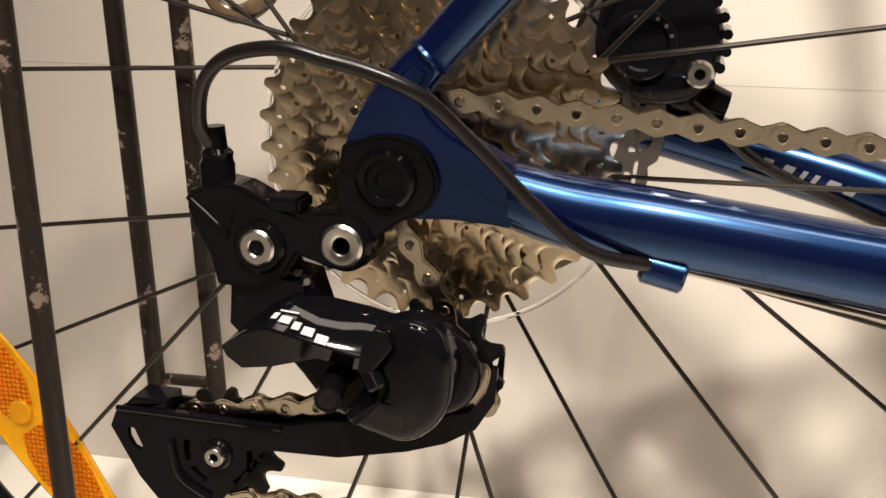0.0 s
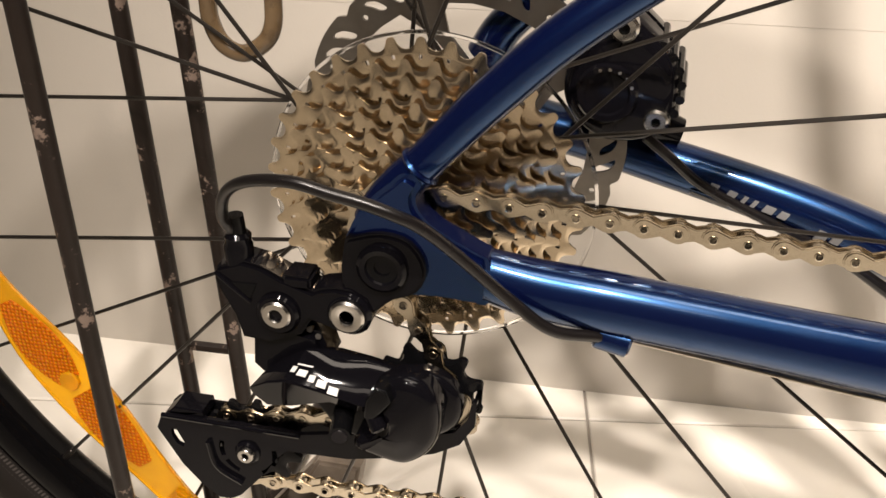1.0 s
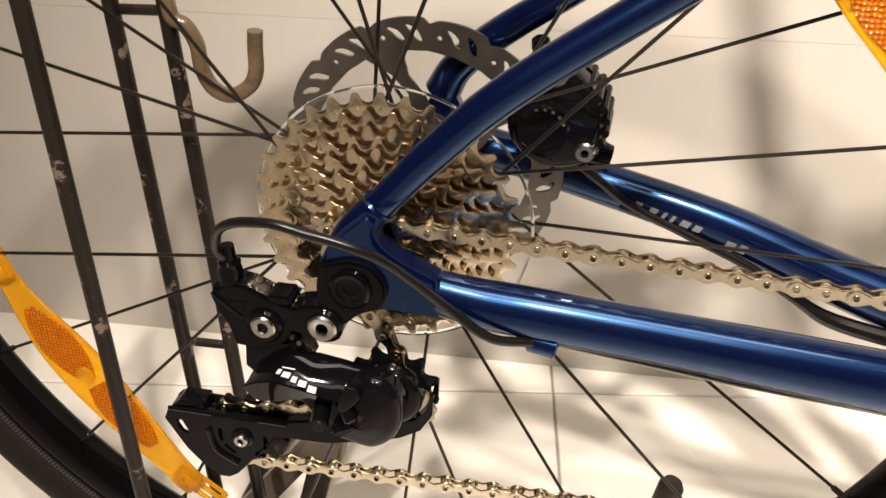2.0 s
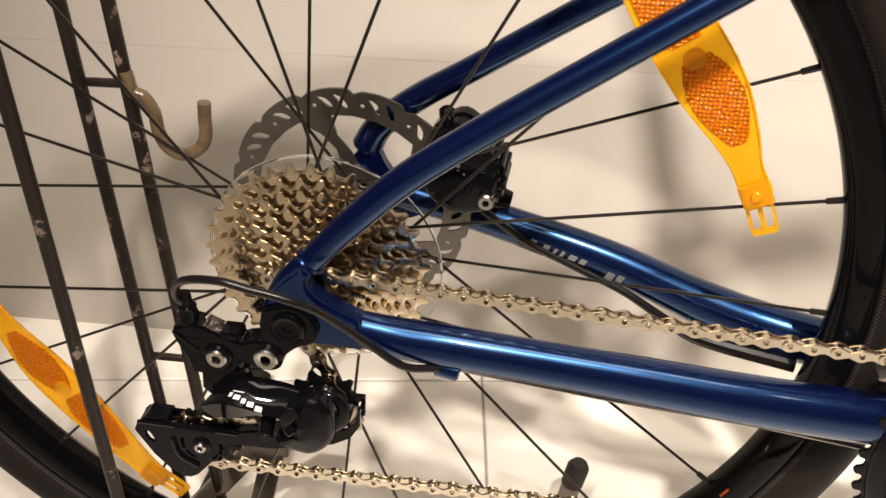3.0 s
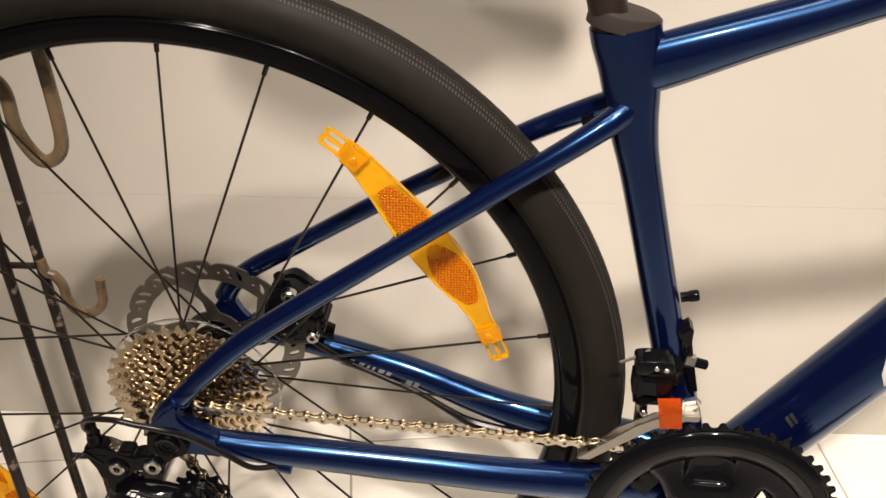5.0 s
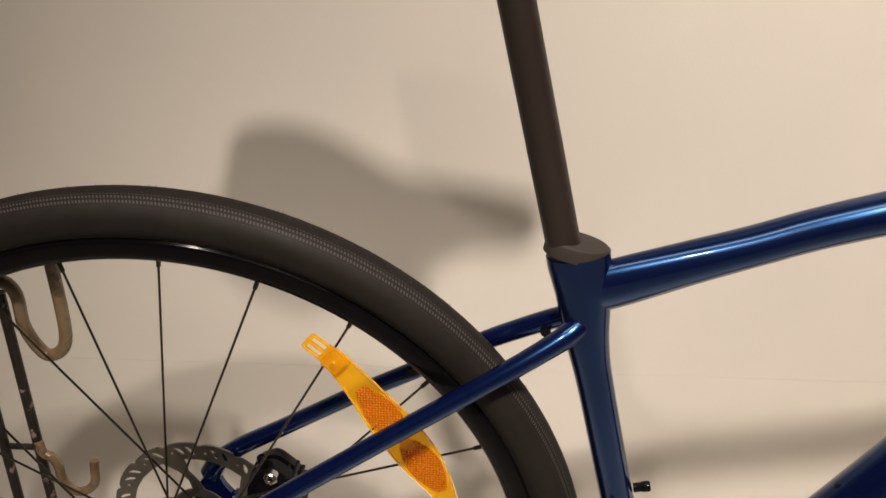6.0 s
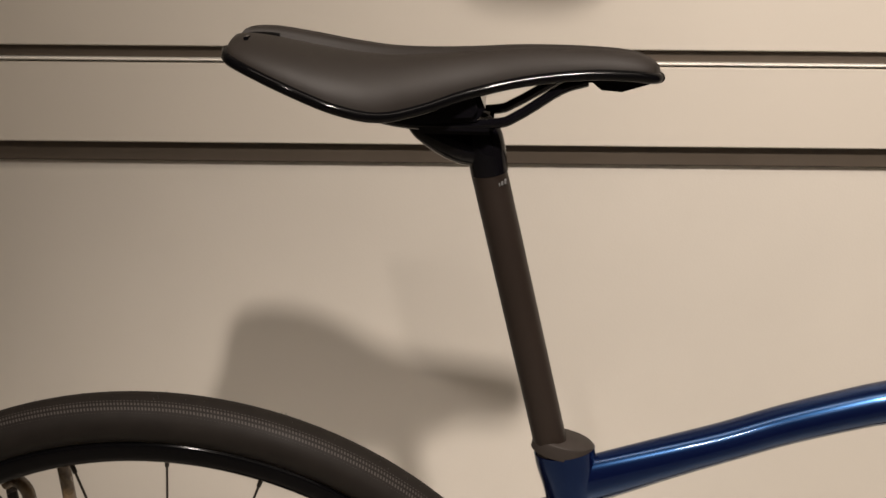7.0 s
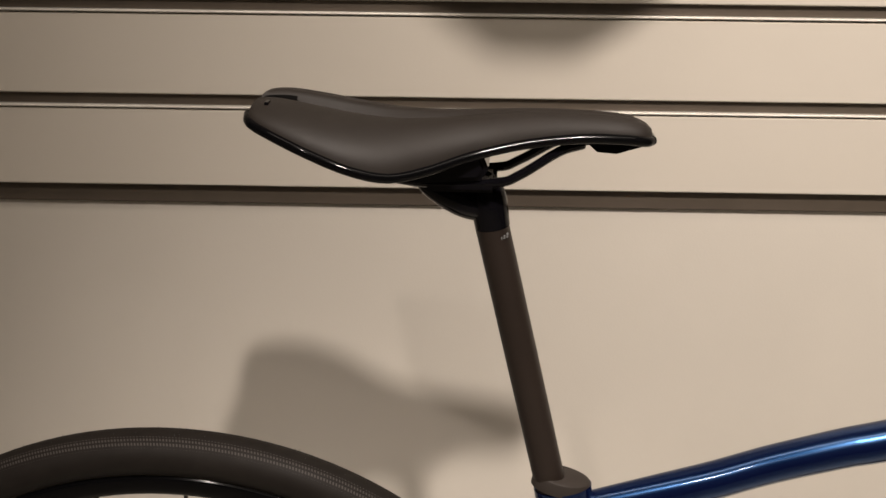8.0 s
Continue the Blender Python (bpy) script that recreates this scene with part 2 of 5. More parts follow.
def tube(points, radius, seg=14, tall=1.0, smooth=0, caps=True, bm=None):
    """A tube along points; a point may carry its own radius and height factor as 4th and 5th value."""
    bm = bm or bmesh.new()
    rows = [tuple(q) + ((radius,) if len(q) < 4 else ()) for q in points]
    rows = [tuple(q) + ((tall,) if len(q) < 5 else ()) for q in rows]
    if smooth:
        rows = catmull(rows, smooth)
    pts = [Vector(q[:3]) for q in rows]
    rings = []
    for i, q in enumerate(rows):
        ahead = (pts[min(i + 1, len(pts) - 1)] - pts[max(i - 1, 0)]).normalized()
        side = Vector((0, 1, 0)) if abs(ahead.y) < 0.9 else Vector((1, 0, 0))
        up = side.cross(ahead).normalized()
        side = ahead.cross(up).normalized()
        ring = []
        for k in range(seg):
            a = 2 * math.pi * k / seg
            ring.append(bm.verts.new(pts[i] + q[3] * (math.cos(a) * side + math.sin(a) * q[4] * up)))
        rings.append(ring)
    for r, s in zip(rings, rings[1:]):
        for k in range(seg):
            bm.faces.new((r[k], r[(k + 1) % seg], s[(k + 1) % seg], s[k]))
    if caps:
        bm.faces.new(rings[0][::-1])
        bm.faces.new(rings[-1])
    return bm


def plate(outline, y0, y1, bevel=0.0, bm=None, cx=0.0, cz=0.0, smooth=0):
    """An outline in x and z, drawn out from y0 to y1."""
    own = bmesh.new()
    if smooth:
        outline = catmull(list(outline) + [outline[0]], smooth)[:-1]
    a = [own.verts.new((x + cx, y0, z + cz)) for x, z in outline]
    b = [own.verts.new((x + cx, y1, z + cz)) for x, z in outline]
    n = len(a)
    own.faces.new(a)
    own.faces.new(b[::-1])
    for k in range(n):
        own.faces.new((a[k], b[k], b[(k + 1) % n], a[(k + 1) % n]))
    bmesh.ops.recalc_face_normals(own, faces=own.faces)
    if bevel:
        rims = [e for e in own.edges if abs(e.verts[0].co.y - e.verts[1].co.y) < 1e-7]
        bmesh.ops.bevel(own, geom=rims, offset=bevel, segments=2, affect="EDGES", clamp_overlap=True)
    return join(bm, own)


def join(bm, own):
    """Puts own into bm and returns bm; own alone when there is none."""
    if bm is None:
        return own
    mesh = bpy.data.meshes.new("joined")
    own.to_mesh(mesh)
    own.free()
    bm.from_mesh(mesh)
    bpy.data.meshes.remove(mesh)
    return bm


def revolve(profile, cx, cz, seg=48, closed=False, bm=None):
    """A profile of (radius, y) turned about the line x = cx, z = cz along y."""
    own = bmesh.new()
    rings = []
    for r, y in profile:
        rings.append([own.verts.new((cx + max(r, 1e-5) * math.cos(2 * math.pi * k / seg), y, cz + max(r, 1e-5) * math.sin(2 * math.pi * k / seg))) for k in range(seg)])
    pairs = list(zip(rings, rings[1:])) + ([(rings[-1], rings[0])] if closed else [])
    for r, s in pairs:
        for k in range(seg):
            own.faces.new((r[k], r[(k + 1) % seg], s[(k + 1) % seg], s[k]))
    bmesh.ops.remove_doubles(own, verts=own.verts, dist=1e-6)
    bmesh.ops.recalc_face_normals(own, faces=own.faces)
    return join(bm, own)


def disc(cx, cz, y0, y1, r, bevel=0.0005, seg=28, bm=None):
    b = min(bevel, r * 0.4)
    return revolve([(0, y0), (r - b, y0), (r, y0 + b), (r, y1 - b), (r - b, y1), (0, y1)], cx, cz, seg, bm=bm)


def block(x0, x1, y0, y1, z0, z1, bevel=0.0, bm=None, segments=2):
    own = bmesh.new()
    bmesh.ops.create_cube(own, size=1)
    for v in own.verts:
        v.co = Vector((x0 if v.co.x < 0 else x1, y0 if v.co.y < 0 else y1, z0 if v.co.z < 0 else z1))
    if bevel:
        bmesh.ops.bevel(own, geom=list(own.edges), offset=bevel, segments=segments, affect="EDGES")
    return join(bm, own)


def polar_plate(r_rows, seg, y0, y1, cx, cz, keep=None, turn=0.0, chamfer=0.0):
    """A flat ring of cells between radii r_rows[j](angle), with the cells left out where keep says no."""
    bm = bmesh.new()
    front, back = {}, {}
    for j, f in enumerate(r_rows):
        for k in range(seg):
            a = 2 * math.pi * k / seg
            r = f(a) if callable(f) else f
            x, z = cx + r * math.cos(a + turn), cz + r * math.sin(a + turn)
            edge = chamfer if j == len(r_rows) - 1 else 0.0
            front[j, k], back[j, k] = bm.verts.new((x, y0 + edge, z)), bm.verts.new((x, y1 - edge * 0.6, z))
    used = {(j, k) for j in range(len(r_rows) - 1) for k in range(seg) if keep is None or keep(j, 2 * math.pi * (k + 0.5) / seg)}
    for j, k in used:
        n = (k + 1) % seg
        bm.faces.new((front[j, k], front[j, n], front[j + 1, n], front[j + 1, k]))
        bm.faces.new((back[j, k], back[j + 1, k], back[j + 1, n], back[j, n]))
        for other, p, q in (((j - 1, k), (j, k), (j, n)), ((j + 1, k), (j + 1, n), (j + 1, k)), ((j, (k - 1) % seg), (j + 1, k), (j, k)), ((j, n), (j, n), (j + 1, n))):
            if other not in used:
                bm.faces.new((front[p], back[p], back[q], front[q]))
    bmesh.ops.delete(bm, geom=[v for v in bm.verts if not v.link_faces], context="VERTS")
    bmesh.ops.recalc_face_normals(bm, faces=bm.faces)
    return bm


def part(name, bm, mat, parent=None, label="", smooth=35):
    """Links a bmesh as one mesh object, under its thing or part if there is one."""
    mesh = bpy.data.meshes.new(name)
    bm.to_mesh(mesh)
    bm.free()
    mesh.materials.append(mat)
    if smooth:
        mesh.shade_smooth()
        mesh.set_sharp_from_angle(angle=radians(smooth))
    ob = new(name, mesh)
    ob.parent = parent
    return tagged(ob, label=label)


def piece(name, mesh, m, parent):
    """One more object on a mesh that is shared between alike pieces."""
    ob = new(name, mesh)
    ob.parent = parent
    ob.matrix_basis = m
    return ob


def mesh_of(name, bm, mat, smooth=35):
    mesh = bpy.data.meshes.new(name)
    bm.to_mesh(mesh)
    bm.free()
    mesh.materials.append(mat)
    mesh.shade_smooth()
    mesh.set_sharp_from_angle(angle=radians(smooth))
    return mesh


def pillow(outline, y_back, y_front, rounding, dome=0.0, smooth=3):
    """An outline in x and z drawn out towards the front (smaller y), with a wide round on its front edge and a slight dome."""
    pts = [Vector(q) for q in (catmull(list(outline) + [outline[0]], smooth)[:-1] if smooth else outline)]
    n = len(pts)
    area = sum(pts[i].x * pts[(i + 1) % n].y - pts[(i + 1) % n].x * pts[i].y for i in range(n))
    inward = []
    for i in range(n):
        d = (pts[(i + 1) % n] - pts[i - 1]).normalized()
        inward.append(Vector((-d.y, d.x)) * (1 if area > 0 else -1))
    mid = sum(pts, Vector((0, 0))) / n
    deep = min(rounding, abs(y_back - y_front) * 0.9)
    sign = 1 if y_back > y_front else -1
    bm = bmesh.new()
    rows = [[(p.x, y_back, p.y) for p in pts]]
    for k in range(6):
        a = math.pi / 2 * k / 5
        rows.append([(p.x + q.x * rounding * (1 - math.cos(a)), y_front + sign * deep * (1 - math.sin(a)), p.y + q.y * rounding * (1 - math.cos(a))) for p, q in zip(pts, inward)])
    last = rows[-1]
    for s in (0.66, 0.33) if dome else ():
        rows.append([(mid.x + (x - mid.x) * s, y - sign * dome * (1 - s * s), mid.y + (z - mid.y) * s) for x, y, z in last])
    rings = [[bm.verts.new(q) for q in row] for row in rows]
    for r, s in zip(rings, rings[1:]):
        for k in range(n):
            bm.faces.new((r[k], r[(k + 1) % n], s[(k + 1) % n], s[k]))
    bm.faces.new(rings[0])
    bm.faces.new(rings[-1])
    bmesh.ops.recalc_face_normals(bm, faces=bm.faces)
    return bm


def pierced(outline, holes, y0, y1, smooth=0):
    """A thin plate in x and z with openings through it."""
    bm = bmesh.new()
    loops = []
    if smooth:
        outline = catmull(list(outline) + [outline[0]], smooth)[:-1]
    for loop in [outline, *holes]:
        verts = [bm.verts.new((x, y0, z)) for x, z in loop]
        loops += [bm.edges.new((verts[i], verts[(i + 1) % len(verts)])) for i in range(len(verts))]
    bmesh.ops.triangle_fill(bm, edges=loops, use_beauty=True, use_dissolve=False)
    made = bmesh.ops.extrude_face_region(bm, geom=list(bm.faces))
    for v in made["geom"]:
        if isinstance(v, bmesh.types.BMVert):
            v.co.y = y1
    bmesh.ops.recalc_face_normals(bm, faces=bm.faces)
    return bm


def ring_slot(cx, cz, r0, r1, a0, a1, steps=6):
    """The outline of a curved slot round a centre."""
    arc = [radians(a0 + (a1 - a0) * k / steps) for k in range(steps + 1)]
    return [(cx + r1 * math.cos(a), cz + r1 * math.sin(a)) for a in arc] + [(cx + r0 * math.cos(a), cz + r0 * math.sin(a)) for a in arc[::-1]]


def decal(outline, p0, p1, radius, tall=1.0, y_mid=(0.0, 0.0), proud=0.0004):
    """A thin print that follows the near side of a round tube from p0 to p1 (x, z)."""
    bm = bmesh.new()
    verts = [bm.verts.new((x, 0, z)) for x, z in outline]
    bmesh.ops.triangle_fill(bm, edges=[bm.edges.new((verts[i], verts[(i + 1) % len(verts)])) for i in range(len(verts))], use_beauty=True)
    bmesh.ops.subdivide_edges(bm, edges=list(bm.edges), cuts=3, use_grid_fill=True)
    bmesh.ops.triangulate(bm, faces=list(bm.faces))
    a, d = Vector(p0), (Vector(p1) - Vector(p0)).normalized()
    made = bmesh.ops.extrude_face_region(bm, geom=list(bm.faces))
    lifted = {v for v in made["geom"] if isinstance(v, bmesh.types.BMVert)}
    for v in bm.verts:
        q = Vector((v.co.x, v.co.z)) - a
        off = abs(q.x * d.y - q.y * d.x) / (radius * tall)
        share = q.dot(d) / (Vector(p1) - a).length
        v.co.y = y_mid[0] + (y_mid[1] - y_mid[0]) * share - radius * math.sqrt(max(0.0, 1 - off * off)) - (proud if v in lifted else -0.0006)
    bmesh.ops.recalc_face_normals(bm, faces=bm.faces)
    return bm


# ---- the shop ----
WALL_Y, FLOOR = 0.350, -0.008
SKEW = Matrix.Translation((0.2, WALL_Y, 0)) @ pose(0, 0, 0, 0, 0, 2.8)   # the wall stands slightly askew to the bicycle
SEAM, STRIP_Z, SLAT = 0.333, 0.8305, 0.1005

wall = part("wall_north", block(-3.75, 3.85, 0.012, 0.15, FLOOR, CEIL_Z), M_WALL, smooth=0)
tagged(wall, label="greige painted shop wall with a panel seam", category="wall", kind="structure")
wall.matrix_world = SKEW
part("panel", block(-3.70, 3.80, 0.0, 0.011, FLOOR, SEAM - 0.00007, 0.0002), M_WALL, wall, "lower painted wall panel", smooth=0)
part("panel", block(-3.70, 3.80, 0.0, 0.011, SEAM + 0.00007, STRIP_Z + 0.006, 0.0002), M_WALL, wall, "upper painted wall panel", smooth=0)

slatwall = part("slatwall", block(-3.70, 3.80, -0.006, -0.0005, STRIP_Z + 0.0034, 2.6), M_SLAT, smooth=0)
tagged(slatwall, label="cream slatwall boards with metal-lined grooves", category="slatwall", kind="structure")
slatwall.matrix_world = SKEW


def slat_board(z0, z1):
    """A board that stands a little proud, with a small round on its edges."""
    return block(-3.70, 3.80, -0.014, -0.0065, z0, z1, 0.0012)


z = STRIP_Z
for n in range(14):
    part("board", slat_board(z + 0.0036, z + SLAT - 0.013), M_SLAT, slatwall, "cream laminate board", smooth=0)
    part("groove_liner", block(-3.70, 3.80, -0.0150, -0.0065, z + SLAT - 0.0112, z + SLAT - 0.0084, 0.0010), M_ALU, slatwall, "bright aluminium groove liner", smooth=0)
    part("slot", block(-3.70, 3.80, -0.0085, -0.0065, z + SLAT - 0.0080, z + SLAT + 0.0034), M_GAP, slatwall, "slot coloured dark for its shade", smooth=0)
    z += SLAT
# shade of the gap under the boards, put in as a dark strip
part("shadow_strip", block(-3.70, 3.80, -0.0055, -0.0005, STRIP_Z - 0.0185, STRIP_Z + 0.0030, 0.001), M_GAP, slatwall, "strip coloured dark for the shade under the boards", smooth=0)

floor = part("floor", block(-3.5, 4.0, -4.0, 0.60, FLOOR - 0.10, FLOOR - 0.002), M_GROUT, smooth=0)
tagged(floor, label="cream polished tile floor with thin grey joints", category="floor", kind="structure")
ceiling = part("ceiling", block(-3.5, 4.0, -4.0, 0.6, CEIL_Z, CEIL_Z + 0.1), M_CEIL, smooth=0)
tagged(ceiling, label="dark plain shop ceiling", category="ceiling", kind="structure")
for name, box in (("wall_south", (-3.5, 4.0, -4.1, -4.0)), ("wall_west", (-3.6, -3.5, -4.0, 0.6)), ("wall_east", (4.0, 4.1, -4.0, 0.6))):
    w = part(name, block(*box, FLOOR - 0.1, CEIL_Z + 0.1), M_ROOM, smooth=0)
    tagged(w, label="plain plastered shop wall", category="wall", kind="structure")


def track_lamp(x, y, tx, ty, tz):
    """A lamp housing, added out of view above its light."""
    root = new("track_lamp")
    tagged(root, label="small black lamp housing added out of view", category="lamp")
    root.location = (x, y, CEIL_Z)
    part("stem", tube([(0, 0, 0), (0, 0, -0.05)], 0.010), M_LAMP, root)
    back = (Vector((x, y, CEIL_Z - 0.12)) - Vector((tx, ty, tz))).normalized()
    base = Vector((0, 0, -0.12)) + back * 0.012
    part("head", tube([tuple(base), tuple(base + back * 0.10)], 0.10, 24), M_LAMP, root)
    return root


def fill_panel(y):
    """A long unseen ceiling panel: a tray added above a fill light."""
    root = part("fill_panel", block(-0.75, 1.65, y - 0.2, y + 0.2, CEIL_Z - 0.09, CEIL_Z - 0.002, 0.005), M_LAMP)
    tagged(root, label="long unseen ceiling panel added for fill light", category="lamp")


track_lamp(0.71, -1.64, 0.88, 0.30, 0.55)
track_lamp(2.10, -1.55, 1.30, 0.33, 1.00)
track_lamp(-0.35, -2.10, 0.04, 0.0, 0.28)
fill_panel(-0.75)
fill_panel(-2.60)



def shadow_dome(x, y, z):
    """Dark ribbed dome on a peg, added unseen above the saddle for its shadow."""
    # invented shape, here only for the soft shadow on the boards
    root = new("helmet")
    tagged(root, label="unseen dark dome on a slatwall peg, added to shade the wall", category="helmet")
    root.location = (x, y, z)
    bm = bmesh.new()
    bmesh.ops.create_uvsphere(bm, u_segments=40, v_segments=20, radius=1.0)
    for v in bm.verts:
        a = math.atan2(v.co.x, v.co.z)
        rib = 1 + 0.03 * math.cos(9 * a) * max(0.0, -v.co.y)
        v.co = Vector((v.co.x * 0.130 * rib, v.co.y * (0.095 if v.co.y < 0 else 0.030), v.co.z * 0.105 * rib))
    part("shell", bm, M_LAMP, root, "dark ribbed shell of the added dome", smooth=60)
    part("peg", tube([(0, 0.313, 0.070), (0, -0.02, 0.070), (0, -0.03, 0.080)], 0.003, 10), M_BOLT, root, "bright steel peg of the added dome")
    return root


shadow_dome(0.377, 0.030, 1.446)

# ---- the bicycle ----
HUB = Vector((0, 0, HZ))
HX = 0.0
BB = (0.431, 0.2785)
DROP, OUT, BACK = 0.0035, -0.0045, -0.002          # how far the gear and its cable sit from their drawn places
bicycle = new("bicycle")
bicycle.location = (0, 0, 0)
tagged(bicycle, label="metallic blue road bicycle with disc brakes on a rod stand", category="bicycle")

# frame
part("seat_tube", tube([(0.3318, 0, 0.6790, 0.0166, 1.45), (0.3335, 0, 0.669, 0.0166, 1.42), (0.3370, 0, 0.653, 0.0164, 1.34), (0.3400, 0, 0.634, 0.0158, 1.26), (0.3455, 0, 0.600, 0.0148, 1.12), (0.3550, 0, 0.560, 0.0141, 1.02),
                        (0.3845, 0, 0.440, 0.0139, 1.0), (0.416, 0, 0.320, 0.0160, 1.0)], 0.015, 28, smooth=6), M_BLUE, bicycle, "metallic blue seat tube")
top = [(0.336, 0, 0.646, 0.0125, 1.60), (0.366, 0, 0.657, 0.0140, 1.40), (0.410, 0, 0.674, 0.0150, 1.15), (0.457, 0, 0.6915, 0.0155, 1.0), (0.50, 0, 0.7080, 0.0155, 1.0), (0.555, 0, 0.7255, 0.0160, 1.0), (0.59, 0, 0.7345, 0.0165, 1.0), (0.80, 0, 0.790, 0.017, 1.1)]
part("top_tube", tube(top, 0.015, 28, smooth=6), M_BLUE, bicycle, "metallic blue sloping top tube")
DOWN_A, DOWN_B = (0.4785, 0.3215), (0.585, 0.4690)
part("down_tube", tube([(0.434, 0, 0.262, 0.025, 1.05), (DOWN_A[0], 0, DOWN_A[1], 0.0265, 1.1), (DOWN_B[0], 0, DOWN_B[1], 0.0265, 1.1), (0.79, 0, 0.753, 0.027, 1.1)], 0.026, 32, smooth=6), M_BLUE, bicycle, "thick metallic blue down tube")
part("head_tube", tube([(0.822, 0, 0.70), (0.789, 0, 0.83)], 0.024, 20), M_BLUE, bicycle)
part("bottom_bracket_shell", disc(BB[0], BB[1], -0.036, 0.036, 0.024, 0.002), M_BLUE, bicycle)
near_stay = [(-0.006, -0.0690, 0.364, 0.0062, 1.5), (-0.001, -0.0690, 0.374, 0.0066, 1.35), (0.0055, -0.0688, 0.3830, 0.0072, 1.15), (0.0120, -0.0680, 0.3900, 0.0078, 1.0), (0.024, -0.067, 0.4035, 0.0079, 1.0), (0.0385, -0.0655, 0.4190, 0.0083, 1.0), (0.065, -0.062, 0.4440, 0.0085), (0.1055, -0.055, 0.4725, 0.0083), (0.196, -0.040, 0.531, 0.0080), (0.279, -0.028, 0.585, 0.0082), (0.318, -0.0185, 0.6095, 0.0088), (0.333, -0.011, 0.6190, 0.0094), (0.344, -0.001, 0.6255, 0.0085)]
part("seat_stay", tube(near_stay, 0.008, 16, smooth=6), M_BLUE, bicycle, "near metallic blue seat stay")
far_stay = [(0.010, 0.072, 0.388, 0.0105), (0.020, 0.070, 0.405, 0.0095), (0.045, 0.066, 0.428, 0.0088), (0.085, 0.059, 0.4565, 0.0080), (0.155, 0.047, 0.5065, 0.0078), (0.212, 0.038, 0.5440, 0.0078), (0.264, 0.029, 0.5795, 0.0080), (0.318, 0.017, 0.6115, 0.0084), (0.346, 0.003, 0.628, 0.0085)]
part("seat_stay", tube(far_stay, 0.008, 16, smooth=6), M_BLUE, bicycle, "far metallic blue seat stay")
near_chain = [(0.034, -0.0680, 0.3478, 0.0088, 1.08), (0.0365, -0.0678, 0.3470, 0.0098, 1.08), (0.058, -0.066, 0.3415, 0.0112, 1.10), (0.089, -0.064, 0.3375, 0.0118, 1.10), (0.146, -0.059, 0.3290, 0.0120, 1.12), (0.203, -0.0545, 0.3205, 0.0128, 1.15), (0.26, -0.050, 0.3120, 0.0136, 1.15), (0.33, -0.041, 0.3015, 0.0144, 1.15), (0.412, -0.026, 0.288, 0.016)]
part("chainstay", tube(near_chain, 0.012, 18, smooth=6), M_BLUE, bicycle, "near metallic blue chainstay")
far_chain = [(0.030, 0.070, 0.358, 0.012), (0.085, 0.066, 0.3470, 0.0118), (0.17, 0.058, 0.3275, 0.0122, 1.08), (0.244, 0.050, 0.3025, 0.0140, 1.12), (0.30, 0.043, 0.2905, 0.0150, 1.15), (0.412, 0.026, 0.282, 0.016)]
part("chainstay", tube(far_chain, 0.012, 18, smooth=6), M_BLUE, bicycle, "far metallic blue chainstay with pale lettering")
drop = [(-0.007, 0.364), (-0.001, 0.378), (0.008, 0.389), (0.018, 0.388), (0.024, 0.376), (0.034, 0.364), (0.046, 0.358), (0.050, 0.346), (0.040, 0.338), (0.020, 0.335), (0.004, 0.336), (-0.006, 0.346)]
near_drop = [(-0.016, 0.361), (-0.012, 0.3695), (-0.006, 0.3780), (0.002, 0.3855), (0.0075, 0.3900), (0.0140, 0.3862), (0.0118, 0.3810), (0.0130, 0.3750), (0.0185, 0.3690), (0.027, 0.3640), (0.0365, 0.3592), (0.0405, 0.3560), (0.0405, 0.3385), (0.034, 0.3378), (0.020, 0.3385), (0.005, 0.3380), (-0.008, 0.342), (-0.014, 0.350)]
part("dropout", plate(near_drop, -0.0778, -0.0630, 0.0034, smooth=3), M_BLUE, bicycle, "cast blue dropout")
part("dropout", plate(drop, 0.064, 0.077, 0.003, smooth=3), M_BLUE, bicycle)


def weld_ring(p, q, r, thick):
    """A low rounded bead round a tube, at p and square to the way to q."""
    p, axis = Vector(p), (Vector(q) - Vector(p)).normalized()
    side = axis.cross(Vector((0, 1, 0))).normalized()
    up = axis.cross(side)
    loop = [p + r * (math.cos(2 * math.pi * k / 24) * side + math.sin(2 * math.pi * k / 24) * up) for k in range(25)]
    bm = bmesh.new()
    rings = []
    for k in range(24):
        out = (loop[k] - p).normalized()
        rings.append([bm.verts.new(loop[k] + thick * (math.cos(a) * out + math.sin(a) * axis)) for a in (0, 1.05, 2.1, 3.14, 4.2, 5.24)])
    for k in range(24):
        r0, r1 = rings[k], rings[(k + 1) % 24]
        for j in range(6):
            bm.faces.new((r0[j], r0[(j + 1) % 6], r1[(j + 1) % 6], r1[j]))
    bmesh.ops.recalc_face_normals(bm, faces=bm.faces)
    return bm


part("weld_bead", weld_ring((0.0120, -0.0680, 0.3900), (0.024, -0.067, 0.4035), 0.0078, 0.0012), M_BLUE, bicycle)
part("seat_collar", tube([(0.3297, 0, 0.6775, 0.0166, 1.47), (0.3312, 0, 0.6865, 0.0166, 1.47), (0.3315, 0, 0.6882, 0.0160, 1.45), (0.3317, 0, 0.6892, 0.0144, 1.42)], 0.016, 36), M_CAP, bicycle, "grey-brown rubber seat clamp cover")

